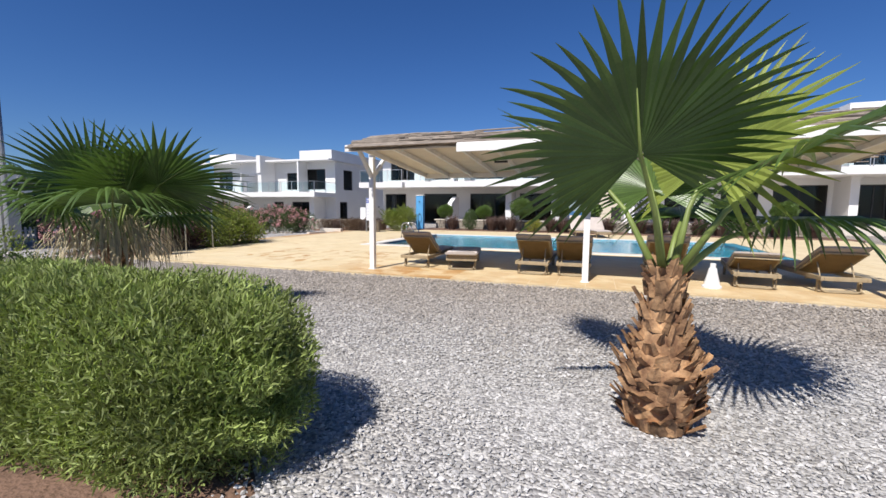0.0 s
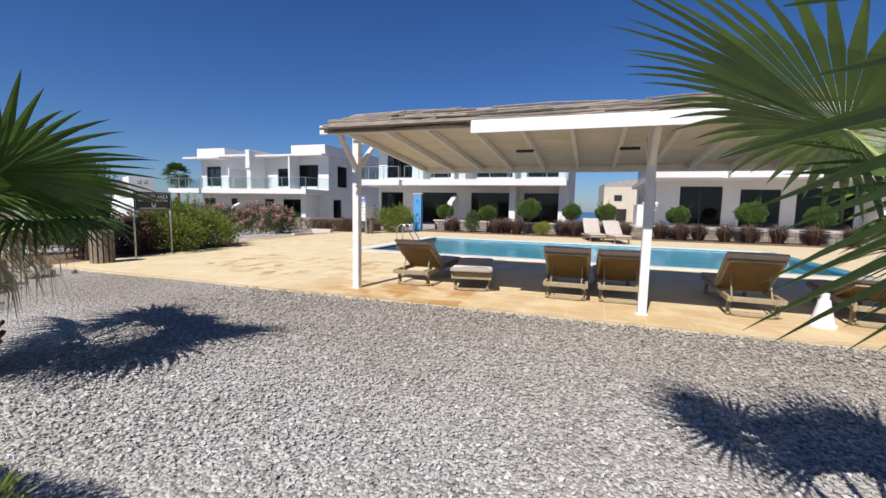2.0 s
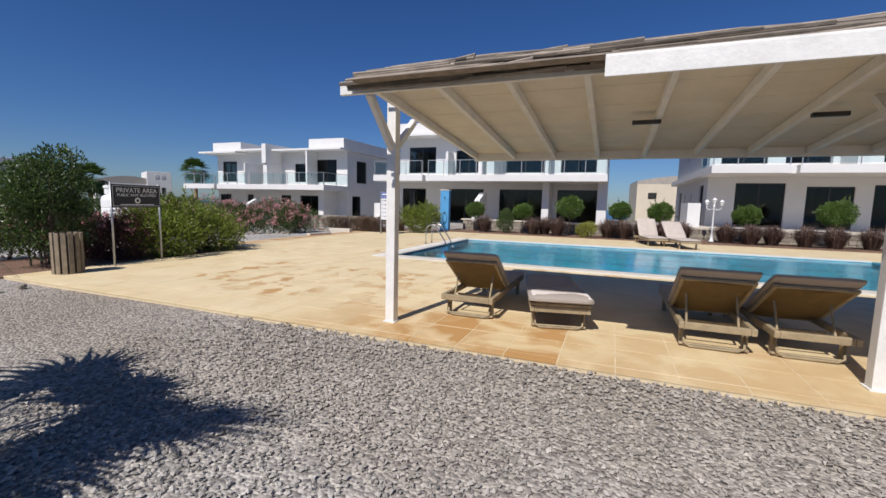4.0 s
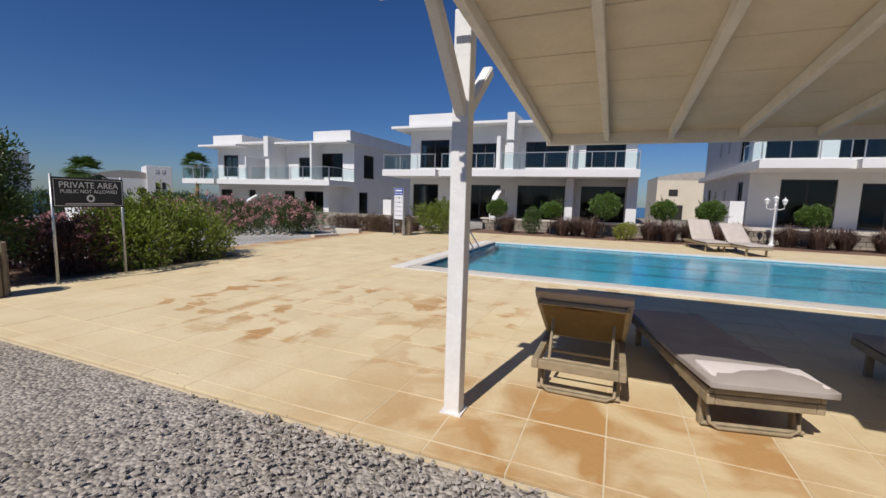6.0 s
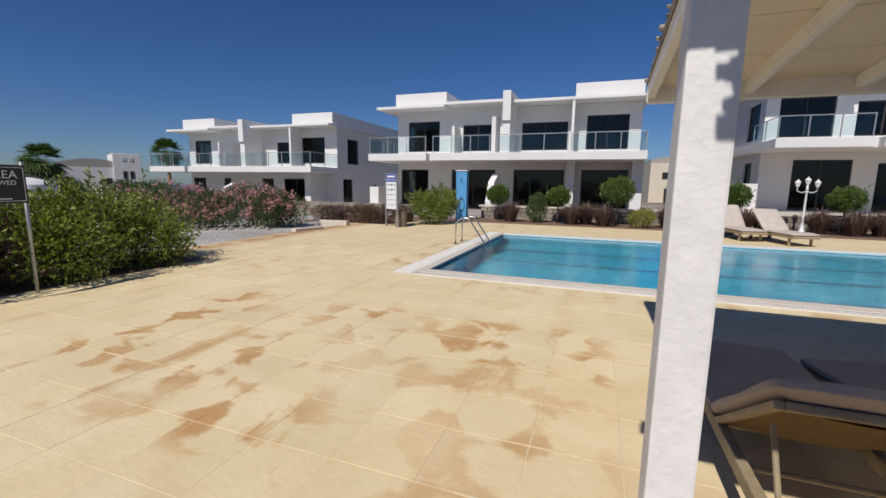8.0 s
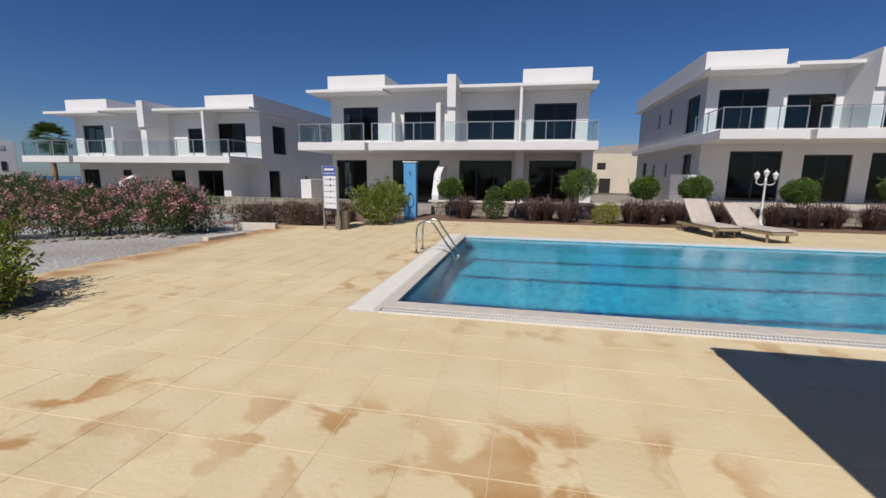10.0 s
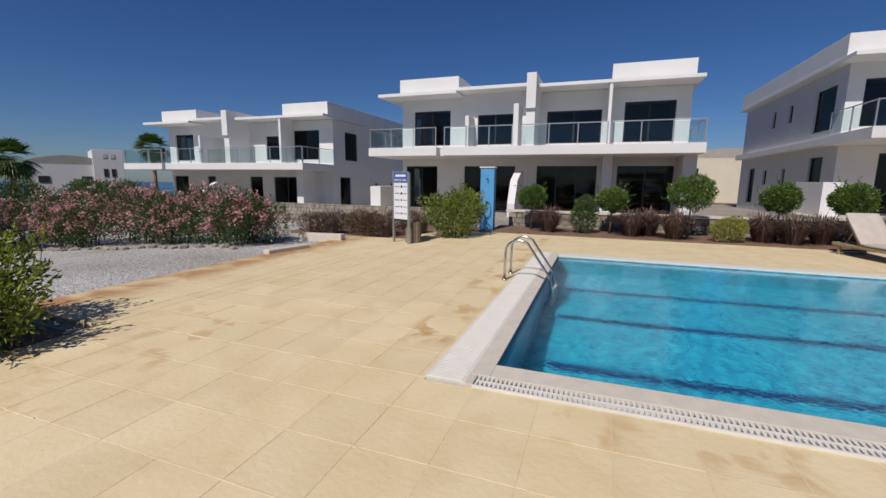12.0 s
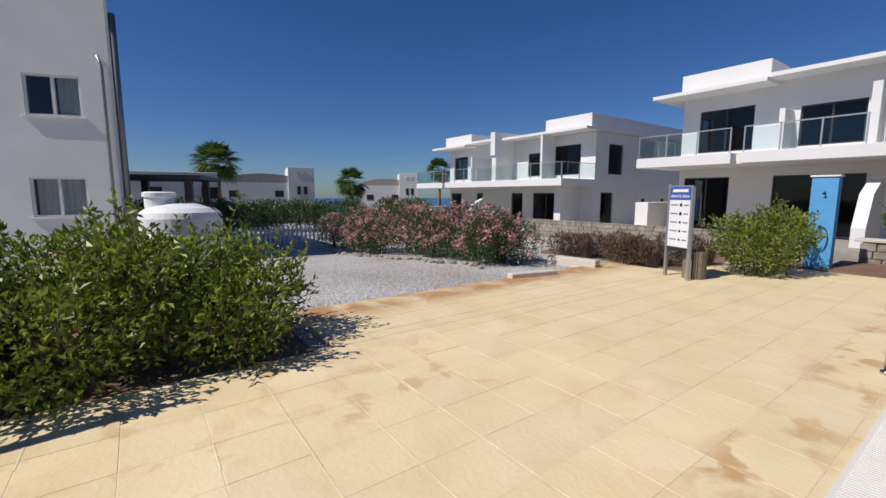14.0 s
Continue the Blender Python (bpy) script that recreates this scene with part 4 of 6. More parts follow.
# ---- loungers ----
def lounger(loc, rz, up, label, cushion=CUSHION, group="sun loungers under the pergola"):
    """A rattan sun lounger; its head end is at y = 0 and its foot at y = 1.95. up: the back's angle."""
    t = thing("sun_lounger", loc, label, "sun lounger", group, rz)
    w, ln, h = 0.66, 1.95, 0.28
    a = radians(up)
    part("side_rail", boxes((0, 0.05, 0, ln, h - 0.07, h), bevel=0.01), RATTAN, t)
    part("side_rail", boxes((w - 0.05, w, 0, ln, h - 0.07, h), bevel=0.01), RATTAN, t)
    part("end_rail", boxes((0.05, w - 0.05, 0, 0.05, h - 0.07, h), bevel=0.01), RATTAN, t)
    part("end_rail", boxes((0.05, w - 0.05, ln - 0.05, ln, h - 0.07, h), bevel=0.01), RATTAN, t)
    for x in (0.03, w - 0.08):
        for y in (0.15, ln - 0.25):
            part("leg", boxes((x, x + 0.05, y, y + 0.05, 0.0, h - 0.07), bevel=0.006), RATTAN, t)
    part("cross_bar", rod([(0.03, 0.12, 0.03), (w - 0.03, 0.12, 0.03)], 0.014, 8), RATTAN, t)
    part("cross_bar", rod([(0.03, 0.55, h - 0.1), (w - 0.03, 0.55, h - 0.1)], 0.014, 8), RATTAN, t)
    hinge = 0.80
    part("seat", boxes((0.05, w - 0.05, hinge, ln - 0.05, h - 0.05, h - 0.01), bevel=0.008), RATTAN, t)

    def tilt(bm):
        # turn about the hinge
        m = Matrix.Translation((0, hinge, h - 0.02)) @ Matrix.Rotation(-a, 4, 'X') @ Matrix.Translation((0, -hinge, -(h - 0.02)))
        bmesh.ops.transform(bm, matrix=m, verts=bm.verts[:])
        return bm
    # sling of the back, sagging between its side rails
    bm = bmesh.new()
    grid = [[bm.verts.new((0.02 + (w - 0.04) * i / 10, 0.02 + (hinge - 0.04) * j / 8, h - 0.03 - 0.055 * math.sin(math.pi * i / 10) * math.sin(math.pi * (0.12 + 0.76 * j / 8)))) for i in range(11)] for j in range(9)]
    for j in range(8):
        for i in range(10):
            bm.faces.new((grid[j][i], grid[j + 1][i], grid[j + 1][i + 1], grid[j][i + 1]))
    bmesh.ops.solidify(bm, geom=bm.faces[:], thickness=0.012)
    back = part("backrest", tilt(bm), SLING, t, "golden tan sling back", smooth=True)
    for x in (0.0, w - 0.035):
        part("back_rail", tilt(boxes((x, x + 0.035, 0.0, hinge, h - 0.04, h - 0.005), bevel=0.01)), RATTAN, back)
    part("back_rail", tilt(boxes((0.035, w - 0.035, 0.0, 0.035, h - 0.04, h - 0.005), bevel=0.01)), RATTAN, back)
    if up > 10:
        top = Vector((0, hinge - (hinge - 0.3) * math.cos(a), h + (hinge - 0.3) * math.sin(a) - 0.05))
        for x in (0.10, w - 0.10):
            part("prop", rod([(x, 0.22, h - 0.07), (x, top.y, top.z)], 0.012, 8), RATTAN, t)
        part("prop_bar", rod([(0.10, 0.22, h - 0.06), (w - 0.10, 0.22, h - 0.06)], 0.012, 8), RATTAN, t)
    # the bent rod that it stands on
    part("floor_loop", rod([(0.06, 0.16, h - 0.07), (0.07, 0.10, 0.05), (0.12, 0.09, 0.016), (w - 0.12, 0.09, 0.016), (w - 0.07, 0.10, 0.05), (w - 0.06, 0.16, h - 0.07)], 0.013, 8), RATTAN, t, smooth=True)
    if cushion:
        def soft(x0, x1, y0, y1, z0, z1, phase):
            bm = boxes((x0, x1, y0, y1, z0, z1))
            bmesh.ops.subdivide_edges(bm, edges=bm.edges[:], cuts=7, use_grid_fill=True)
            for v in bm.verts:
                ex = min(v.co.x - x0, x1 - v.co.x) / 0.05
                ey = min(v.co.y - y0, y1 - v.co.y) / 0.05
                puff = min(1.0, max(0.0, min(ex, ey)))
                mid = (z0 + z1) / 2
                v.co.z = mid + (v.co.z - mid) * (0.45 + 0.55 * puff ** 0.5)
                if v.co.z > mid:
                    v.co.z += 0.012 * noise.noise(Vector((v.co.x * 5, v.co.y * 5, phase)))
            bmesh.ops.smooth_vert(bm, verts=bm.verts[:], factor=0.35, use_axis_x=True, use_axis_y=True, use_axis_z=False)
            return bm
        part("mattress", soft(-0.01, w + 0.01, hinge - 0.01, ln - 0.02, h - 0.004, h + 0.075, loc[0]), cushion, t, "seat cushion", smooth=True)
        part("back_cushion", tilt(soft(-0.02, w + 0.02, -0.09, hinge - 0.01, h - 0.002, h + 0.085, loc[0] + 4)), cushion, t, "back cushion", smooth=True)
    return t


LB = "tan rattan sun lounger with raised back and grey-beige cushion"
lounger((3.30, -5.02, 0), 0, 33, LB)
lz = lounger((4.42, -5.12, 0), 12, 3, "flat tan rattan sun lounger with a pale folded towel")
lounger((5.90, -5.10, 0), 0, 34, LB)
lounger((6.70, -5.05, 0), 2, 33, LB)
lounger((8.32, -5.18, 0), -3, 38, LB)
lounger((9.66, -5.16, 0), -8, 20, "tan rattan sun lounger with a low back and grey cushion")
lounger((10.85, -5.2, 0), 3, 30, LB)
t = thing("towel", (4.42, -5.12, 0.356), "pale pink folded towel on the flat lounger", "towel", rz=12)
bm = boxes((0.02, 0.66, -0.02, 0.28, 0, 0.045), bevel=0.018)
bmesh.ops.subdivide_edges(bm, edges=bm.edges[:], cuts=2, use_grid_fill=True)
for v in bm.verts:
    v.co += 0.012 * noise.noise_vector(v.co * 7)
    v.co.z = max(v.co.z, 0.0)
part("folded_cloth", bm, TOWEL, t, smooth=True)
# across the pool
lounger((6.75, 9.4, 0), 193, 50, "rattan lounger with pale raised cushion across the pool", SANDC, "sun loungers across the pool")
lounger((7.6, 8.75, 0), 196, 42, "low rattan lounger with a pale back cushion across the pool", SANDC, "sun loungers across the pool")


def parasol_base(loc):
    t = thing("parasol_base", loc, "white plastic cone-shaped parasol base on the deck", "parasol base")
    part("cone", lathe([(0.15, 0), (0.15, 0.03), (0.125, 0.05), (0.075, 0.26), (0.06, 0.34)], 20), TANKW, t, smooth=False)
    part("tube", lathe([(0.045, 0.34), (0.045, 0.42), (0.03, 0.42)], 16), TANKW, t)


parasol_base((9.33, -5.25, 0))


# ---- shower, board, bins, sign, lamp ----
def text_part(words, size, m, mat, parent, name="lettering", extrude=0.002):
    cu = bpy.data.curves.new(name, 'FONT')
    cu.body = words
    cu.size = size
    cu.align_x = 'CENTER'
    cu.align_y = 'CENTER'
    cu.extrude = extrude
    tmp = new("tmp", cu)
    dg = bpy.context.evaluated_depsgraph_get()
    me = bpy.data.meshes.new_from_object(tmp.evaluated_get(dg))
    bpy.data.objects.remove(tmp)
    me.transform(m)
    me.materials.clear()
    me.materials.append(mat)
    ob = new(name, me)
    ob.parent = parent
    return ob


def shower(loc, rz):
    t = thing("outdoor_shower", loc, "blue painted outdoor shower pillar with white cap", "outdoor shower", rz=rz)
    part("pillar", boxes((-0.23, 0.23, -0.14, 0.14, 0, 2.05), bevel=0.012), BLUE, t)
    part("cap", boxes((-0.26, 0.26, -0.17, 0.17, 2.05, 2.09), bevel=0.006), WHITEP, t, "white cap")
    part("shower_head", rod([(0.02, -0.14, 1.72), (0.02, -0.2, 1.71), (0.02, -0.22, 1.68)], [0.012, 0.012, 0.035], 10), DARKF, t)
    part("tap", rod([(0.0, -0.14, 0.95), (0.0, -0.2, 0.95)], 0.028, 10), DARKF, t)
    pts = [(0.04 + 0.11 * math.sin(k * math.tau / 18), -0.17, 0.68 + 0.27 * math.cos(k * math.tau / 18)) for k in range(19)]
    part("hose", rod(pts, 0.009, 6, caps=False), DARKF, t, "coiled dark hose")


shower((-2.68, 10.3, 0), 0)


def info_board(loc, rz):
    t = thing("information_board", loc, "blue and white pool rules board on a grey post frame", "sign board", rz=rz)
    part("post", boxes((-0.31, -0.26, -0.03, 0.03, 0, 1.86), bevel=0.004), ALU, t)
    part("post", boxes((0.26, 0.31, -0.03, 0.03, 0, 1.80), bevel=0.004), ALU, t)
    p = part("panel", boxes((-0.26, 0.26, -0.02, 0.02, 0.62, 1.82), bevel=0.004), BOARDW, t, "white notice panel")
    part("header", boxes((-0.255, 0.255, -0.026, -0.0201, 1.55, 1.815)), BLUEB, p, "blue header")
    part("lower_edge", boxes((-0.26, 0.26, -0.025, 0.025, 0.57, 0.62)), DARKF, t)
    part("text_line", boxes((-0.19, 0.19, -0.03, -0.0262, 1.70, 1.755)), LETTER, p)
    text_part("PRIVATE AREA", 0.072, pose(0, -0.028, 1.615, 90, 0, 0), LETTER, p)
    for k in range(5):
        z = 1.45 - k * 0.17
        part("text_line", boxes((-0.22, -0.04, -0.0235, -0.0202, z - 0.012, z + 0.012)), ALU, p)
        part("text_line", boxes((0.10, 0.22, -0.0235, -0.0202, z - 0.012, z + 0.012)), ALU, p)
        part("pictogram", rod([(0.03, -0.0202, z), (0.03, -0.024, z)], 0.035 if k < 2 else 0.025, 14), DARKF, p)


info_board((-4.0, 6.45, 0), -22)


def slatted_bin(loc, label, h=0.72, r=0.2):
    t = thing("litter_bin", loc, label, "litter bin")
    part("liner", lathe([(r - 0.035, 0.02), (r - 0.035, h - 0.05), (r - 0.05, h - 0.05)], 20), DARKF, t)
    part("hoop", lathe([(r - 0.034, h * 0.8), (r - 0.02, h * 0.8), (r - 0.02, h * 0.8 + 0.03), (r - 0.034, h * 0.8 + 0.03)], 20), DARKF, t)
    for k in range(14):
        a = k * math.tau / 14
        bm = boxes((-0.035, 0.035, -0.012, 0.012, 0.0, h), bevel=0.004)
        bmesh.ops.transform(bm, matrix=Matrix.Rotation(a, 4, 'Z') @ Matrix.Translation((0, r - 0.005, 0)), verts=bm.verts[:])
        part("slat", bm, SLATW, t)


slatted_bin((-3.78, 6.72, 0), "round weathered wooden slatted litter bin by the board", 0.55, 0.2)
slatted_bin((-3.75, -5.35, 0), "round weathered wooden slatted litter bin by the shrubs", 0.72, 0.22)


def private_sign():
    p0, p1 = Vector((-3.92, -4.48, 0)), Vector((-4.02, -3.46, 0))
    rz = math.degrees(math.atan2(p1.y - p0.y, p1.x - p0.x))
    c = (p0 + p1) / 2
    t = thing("private_area_sign", (c.x, c.y, 0), "black sign board with white lettering on two grey poles", "sign", rz=rz)
    hw = (p1 - p0).length / 2
    for s in (-1, 1):
        part("pole", rod([(s * hw, 0.02, 0), (s * hw, 0.02, 1.66)], 0.02, 10), ALU, t, smooth=True)
    p = part("panel", boxes((-hw - 0.01, hw + 0.01, -0.015, 0.0, 1.16, 1.62), bevel=0.003), BLACK, t)
    part("border", boxes((-hw + 0.01, hw - 0.01, -0.018, -0.0152, 1.585, 1.592), (-hw + 0.01, hw - 0.01, -0.018, -0.0152, 1.185, 1.192),
                         (-hw + 0.01, -hw + 0.017, -0.018, -0.0152, 1.192, 1.585), (hw - 0.017, hw - 0.01, -0.018, -0.0152, 1.192, 1.585)), LETTER, p)
    text_part("PRIVATE AREA", 0.135, pose(0, -0.018, 1.50, 90, 0, 0), LETTER, p)
    text_part("PUBLIC NOT ALLOWED", 0.078, pose(0, -0.018, 1.405, 90, 0, 0), LETTER, p)
    part("emblem", rod([(0, -0.0152, 1.30), (0, -0.019, 1.30)], 0.06, 20), LETTER, p, "round white emblem")
    part("emblem_centre", rod([(0, -0.019, 1.30), (0, -0.021, 1.30)], 0.035, 6), BLACK, p)
    part("text_line", boxes((-0.36, 0.36, -0.018, -0.0152, 1.208, 1.222)), LETTER, p)


private_sign()


def lamp_post(loc):
    t = thing("garden_lamp", loc, "white cast garden lamp post with three lantern heads", "garden lamp")
    part("post", lathe([(0.10, 0), (0.10, 0.06), (0.06, 0.1), (0.05, 0.3), (0.036, 0.4), (0.03, 1.45), (0.045, 1.47), (0.03, 1.5), (0.025, 1.62)], 14), TANKW, t, smooth=True)
    for dx in (-0.27, 0, 0.27):
        h = 1.60 if dx == 0 else 1.52
        arm = [(0, 0, 1.40), (dx * 0.5, 0, 1.34), (dx, 0, 1.40), (dx, 0, h)] if dx else [(0, 0, 1.5), (0, 0, h)]
        part("arm", rod(arm, 0.014, 8), TANKW, t, smooth=True)
        bm = lathe([(0.035, h), (0.05, h + 0.03), (0.085, h + 0.15), (0.10, h + 0.16), (0.045, h + 0.22), (0.012, h + 0.24), (0.008, h + 0.29)], 8)
        bmesh.ops.translate(bm, vec=(dx, 0, 0), verts=bm.verts[:])
        part("lantern", bm, TANKW, t)


lamp_post((9.17, 10.81, 0.05))


# ---- planting beds and walls ----
def stone_wall(name, x0, x1, y0, y1, h, label, seed, cap=True, z0=-0.1):
    """Rough stone wall: a core with stones of its own set into it."""
    rng = random.Random(seed)
    t = tagged(part(name, boxes((x0, x1, y0 + 0.05, y1, z0, h - 0.03)), STONE), label, "stone wall", kind="structure")
    z = z0 + 0.02
    while z < h - 0.05:
        rh = rng.uniform(0.14, 0.24)
        x = x0
        while x < x1 - 0.06:
            w = min(rng.uniform(0.2, 0.48), x1 - x)
            bm = boxes((x + 0.008, x + w - 0.008, y0 - rng.uniform(0, 0.03), y0 + 0.12, z + 0.006, min(z + rh - 0.006, h)), bevel=0.018)
            part("stone", bm, STONE, t)
            x += w
        z += rh
    return t


stone_wall("wall_planter", -2.3, 18.5, 12.0, 12.4, 0.52, "rough grey stone retaining wall behind the planting", 5)
stone_wall("wall_boundary", -16.6, -6.8, 15.6, 15.9, 0.35, "low rough stone wall before the white house", 6, z0=-0.9)
tagged(part("wall_coping", boxes((-2.4, 18.6, 11.95, 12.46, 0.53, 0.60), bevel=0.015), COPING), "pale coping on the stone wall", "coping", kind="structure")
tagged(part("bed_back", boxes((-2.6, 18.5, 9.8, 12.04, -0.3, 0.03), bevel=0.02), SOIL), "brown soil planting bed", "planting bed", kind="structure")
tagged(part("upper_lawn", boxes((-2.3, 18.5, 12.42, 16.3, -0.3, 0.35)), SOIL), "raised dry soil before the houses", "ground", kind="structure")
bm = boxes((-6.6, -4.25, -6.1, -0.75, -0.2, -0.015), (-8.5, -2.6, 7.6, 11.5, -0.3, -0.02), bevel=0.03)
tagged(part("bed_side", bm, SOIL), "reddish soil planting bed", "planting bed", kind="structure")
bm = bmesh.new()
bmesh.ops.create_grid(bm, x_segments=26, y_segments=20, size=0.5, matrix=Matrix.Translation((3.75, -12.3, 0)) @ Matrix.Diagonal((4.4, 3.0, 1, 1)))
for v in bm.verts:
    e = min(1, max(0, 1.0 - math.hypot((v.co.x - 3.75) / 2.2, (v.co.y + 12.3) / 1.5)) * 3)
    v.co.z = ground_height(v.co.x, v.co.y) - 0.03 + 0.08 * e + 0.02 * noise.noise(v.co * 3)
tagged(part("bed_hedge", bm, SOIL), "reddish soil under the clipped shrub", "planting bed", kind="structure")
# worn concrete kerb by the board
k = thing("kerb", (-6.2, 6.2, 0), "low worn concrete kerb block at the deck's corner", "kerb", rz=8)
part("block", boxes((-0.7, 0.55, -0.12, 0.12, -0.1, 0.16), bevel=0.02), COPING, k)
k = thing("kerb", (-5.75, 4.5, 0), "worn concrete kerb end beside the gravel", "kerb", rz=78)
part("block", boxes((-0.8, 0.3, -0.1, 0.1, -0.1, 0.09), bevel=0.02), COPING, k)


def fence():
    t = thing("picket_fence", (-20.5, 2.0, -0.62), "low white picket fence beyond the gravel", "fence")
    part("rail", boxes((-0.02, 0.02, -3.6, 4.5, 0.25, 0.3), bevel=0.005), WHITEP, t)
    part("rail", boxes((-0.02, 0.02, -3.6, 4.5, 0.6, 0.65), bevel=0.005), WHITEP, t)
    for i in range(40):
        part("picket", boxes((0.02, 0.05, -3.6 + i * 0.205, -3.5 + i * 0.205, 0.0, 0.8), bevel=0.01), WHITEP, t)


fence()


# ---- shrubs ----
def lobes_row(rng, n, x, y, z, rx, ry, rz, jitter=0.25):
    return [(x + rng.uniform(-1, 1) * rx * jitter * 2.2, y + rng.uniform(-1, 1) * ry * jitter * 2.2, z * rng.uniform(0.8, 1.15), rx * rng.uniform(0.5, 0.7), ry * rng.uniform(0.5, 0.7), rz * rng.uniform(0.55, 0.75)) for _ in range(n)]


R = random.Random(11)
# the clipped feathery shrub
rng = np.random.default_rng(3)
hedge = thing("feathery_shrub", (3.68, -11.66, -0.24), "broad soft feathery green shrub on reddish soil", "shrub")
bm = bmesh.new()
for i in range(26):
    a, r = R.uniform(0, math.tau), R.uniform(0.2, 1)
    x, y = 1.4 * r * math.cos(a), 0.38 * r * math.sin(a)
    rod([(x * 0.8, y * 0.8, 0), (x, y, 0.3), (x * 1.05, y * 1.05, 0.62)], [0.014, 0.009, 0.003], 5, bm)
tagged(part("stem", bm, TWIG, hedge), kind="stuff")
n = 130000
u = rng.normal(size=(n, 3))
u /= np.linalg.norm(u, axis=1, keepdims=True)
rim = 1 / (np.abs(u) ** 4.5).sum(axis=1, keepdims=True) ** (1 / 4.5)
lump = 1 + 0.06 * np.sin(u[:, :1] * 9 + 1) * np.cos(u[:, 1:2] * 7) + 0.04 * np.sin(u[:, 2:3] * 11 + u[:, :1] * 13)
pts = u * rim * lump * (0.66 + 0.34 * rng.random((n, 1)) ** 0.6) * np.array([2.05, 0.64, 0.54]) + np.array([0, 0, 0.53])
pts[:, 2] = np.maximum(pts[:, 2], 0.0)
dirs = u * np.array([0.6, 0.6, 0.5]) + rng.normal(size=(n, 3)) * 0.55 + np.array([0, 0, 0.75])
part("foliage", leaf_mesh("foliage", pts, dirs, 0.06, 0.0042, HEDGE, rng, 0.35), HEDGE, hedge)

# glossy shrubs along the deck's side
shrub("glossy_shrub", (-4.85, -1.9, 0), [(-0.3, 0.75, 0.5, 0.6, 0.6, 0.55), (0.15, 0.35, 0.40, 0.7, 0.65, 0.48), (-0.2, -0.35, 0.7, 0.7, 0.75, 0.62), (0.3, -1.0, 0.45, 0.8, 0.75, 0.52), (-0.5, -0.9, 0.8, 0.6, 0.6, 0.48), (-0.6, 0.3, 0.75, 0.5, 0.5, 0.5),
      (-0.1, 0.5, 0.95, 0.22, 0.22, 0.42), (-0.35, -0.6, 1.1, 0.25, 0.25, 0.42), (0.2, -0.3, 0.9, 0.2, 0.25, 0.4), (0.1, -1.4, 0.9, 0.25, 0.25, 0.4), (0.55, 0.6, 0.3, 0.35, 0.3, 0.25)],
      10500, 0.085, 0.036, LEAF, "dense glossy green shrub spilling over the deck", seed=5, stems=16, shell=0.35, upward=0.35, sprigs=260)
shrub("glossy_shrub", (-5.2, -3.6, 0), lobes_row(R, 5, 0, 0, 0.45, 0.9, 0.8, 0.7), 4500, 0.10, 0.024, MAROON, "maroon-leaved shrub behind the black sign", seed=6, stems=9, flowers=PINK, flower_n=350)
# pink oleanders along the gravel
for i, (x, y, s) in enumerate([(-7.5, 4.9, 0.9), (-8.9, 5.3, 1.12), (-10.6, 4.9, 0.98), (-12.3, 5.4, 1.28), (-14.1, 5.0, 1.05), (-15.9, 5.4, 1.3), (-18.1, 5.2, 1.1)]):
    shrub("oleander", (x, y, ground_height(x, y)), lobes_row(R, 6, 0, 0, 0.72 * s, 1.0 * s, 0.9 * s, 0.95 * s), 4300, 0.11, 0.026, LEAFD, "pink-flowering oleander shrub beside the gravel", group="oleanders", seed=20 + i, flowers=PINK, flower_n=2300, stems=9)
for i, (x, y, s) in enumerate([(-6.6, -2.2, 0.95), (-6.4, -4.0, 0.9), (-6.9, -5.3, 1.0)]):
    shrub("oleander", (x, y, -0.03), lobes_row(R, 5, 0, 0, 0.55 * s, 0.8 * s, 0.9 * s, 0.75 * s), 2600, 0.11, 0.026, MAROON, "dusty pink oleander behind the sign", group="oleanders behind the sign", seed=40 + i, flowers=PINK, flower_n=1600, stems=8)
# tall tree-like shrub near the bin
shrub("tall_shrub", (-5.0, -5.1, -0.03), [(0, 0, 0.9, 0.8, 0.8, 0.7), (-0.3, 0.2, 1.6, 0.7, 0.7, 0.6), (0.3, -0.2, 1.5, 0.6, 0.6, 0.6), (0.1, 0.3, 2.0, 0.45, 0.45, 0.4)], 11000, 0.08, 0.034, LEAFD, "tall dark green shrub beside the litter bin", seed=51, stems=10, shell=0.3)
# low shrubs and stones at the gravel's left edge
shrub("low_shrub", (-3.0, -7.6, -0.11), lobes_row(R, 3, 0, 0, 0.12, 0.6, 0.4, 0.2), 1300, 0.07, 0.03, LEAFD, "low dark green ground plant among stones", seed=52, stems=4)
shrub("low_shrub", (-1.9, -9.4, -0.2), lobes_row(R, 5, 0, 0, 0.45, 1.2, 1.0, 0.5), 4200, 0.07, 0.035, LEAFD, "dark green shrub with small pale blossoms", seed=53, flowers=TOWEL, flower_n=260)
shrub("low_shrub", (-4.2, -9.6, -0.2), lobes_row(R, 5, 0, 0, 0.7, 1.5, 1.2, 0.8), 4000, 0.08, 0.03, LEAF, "green shrub beyond the palm", seed=54)
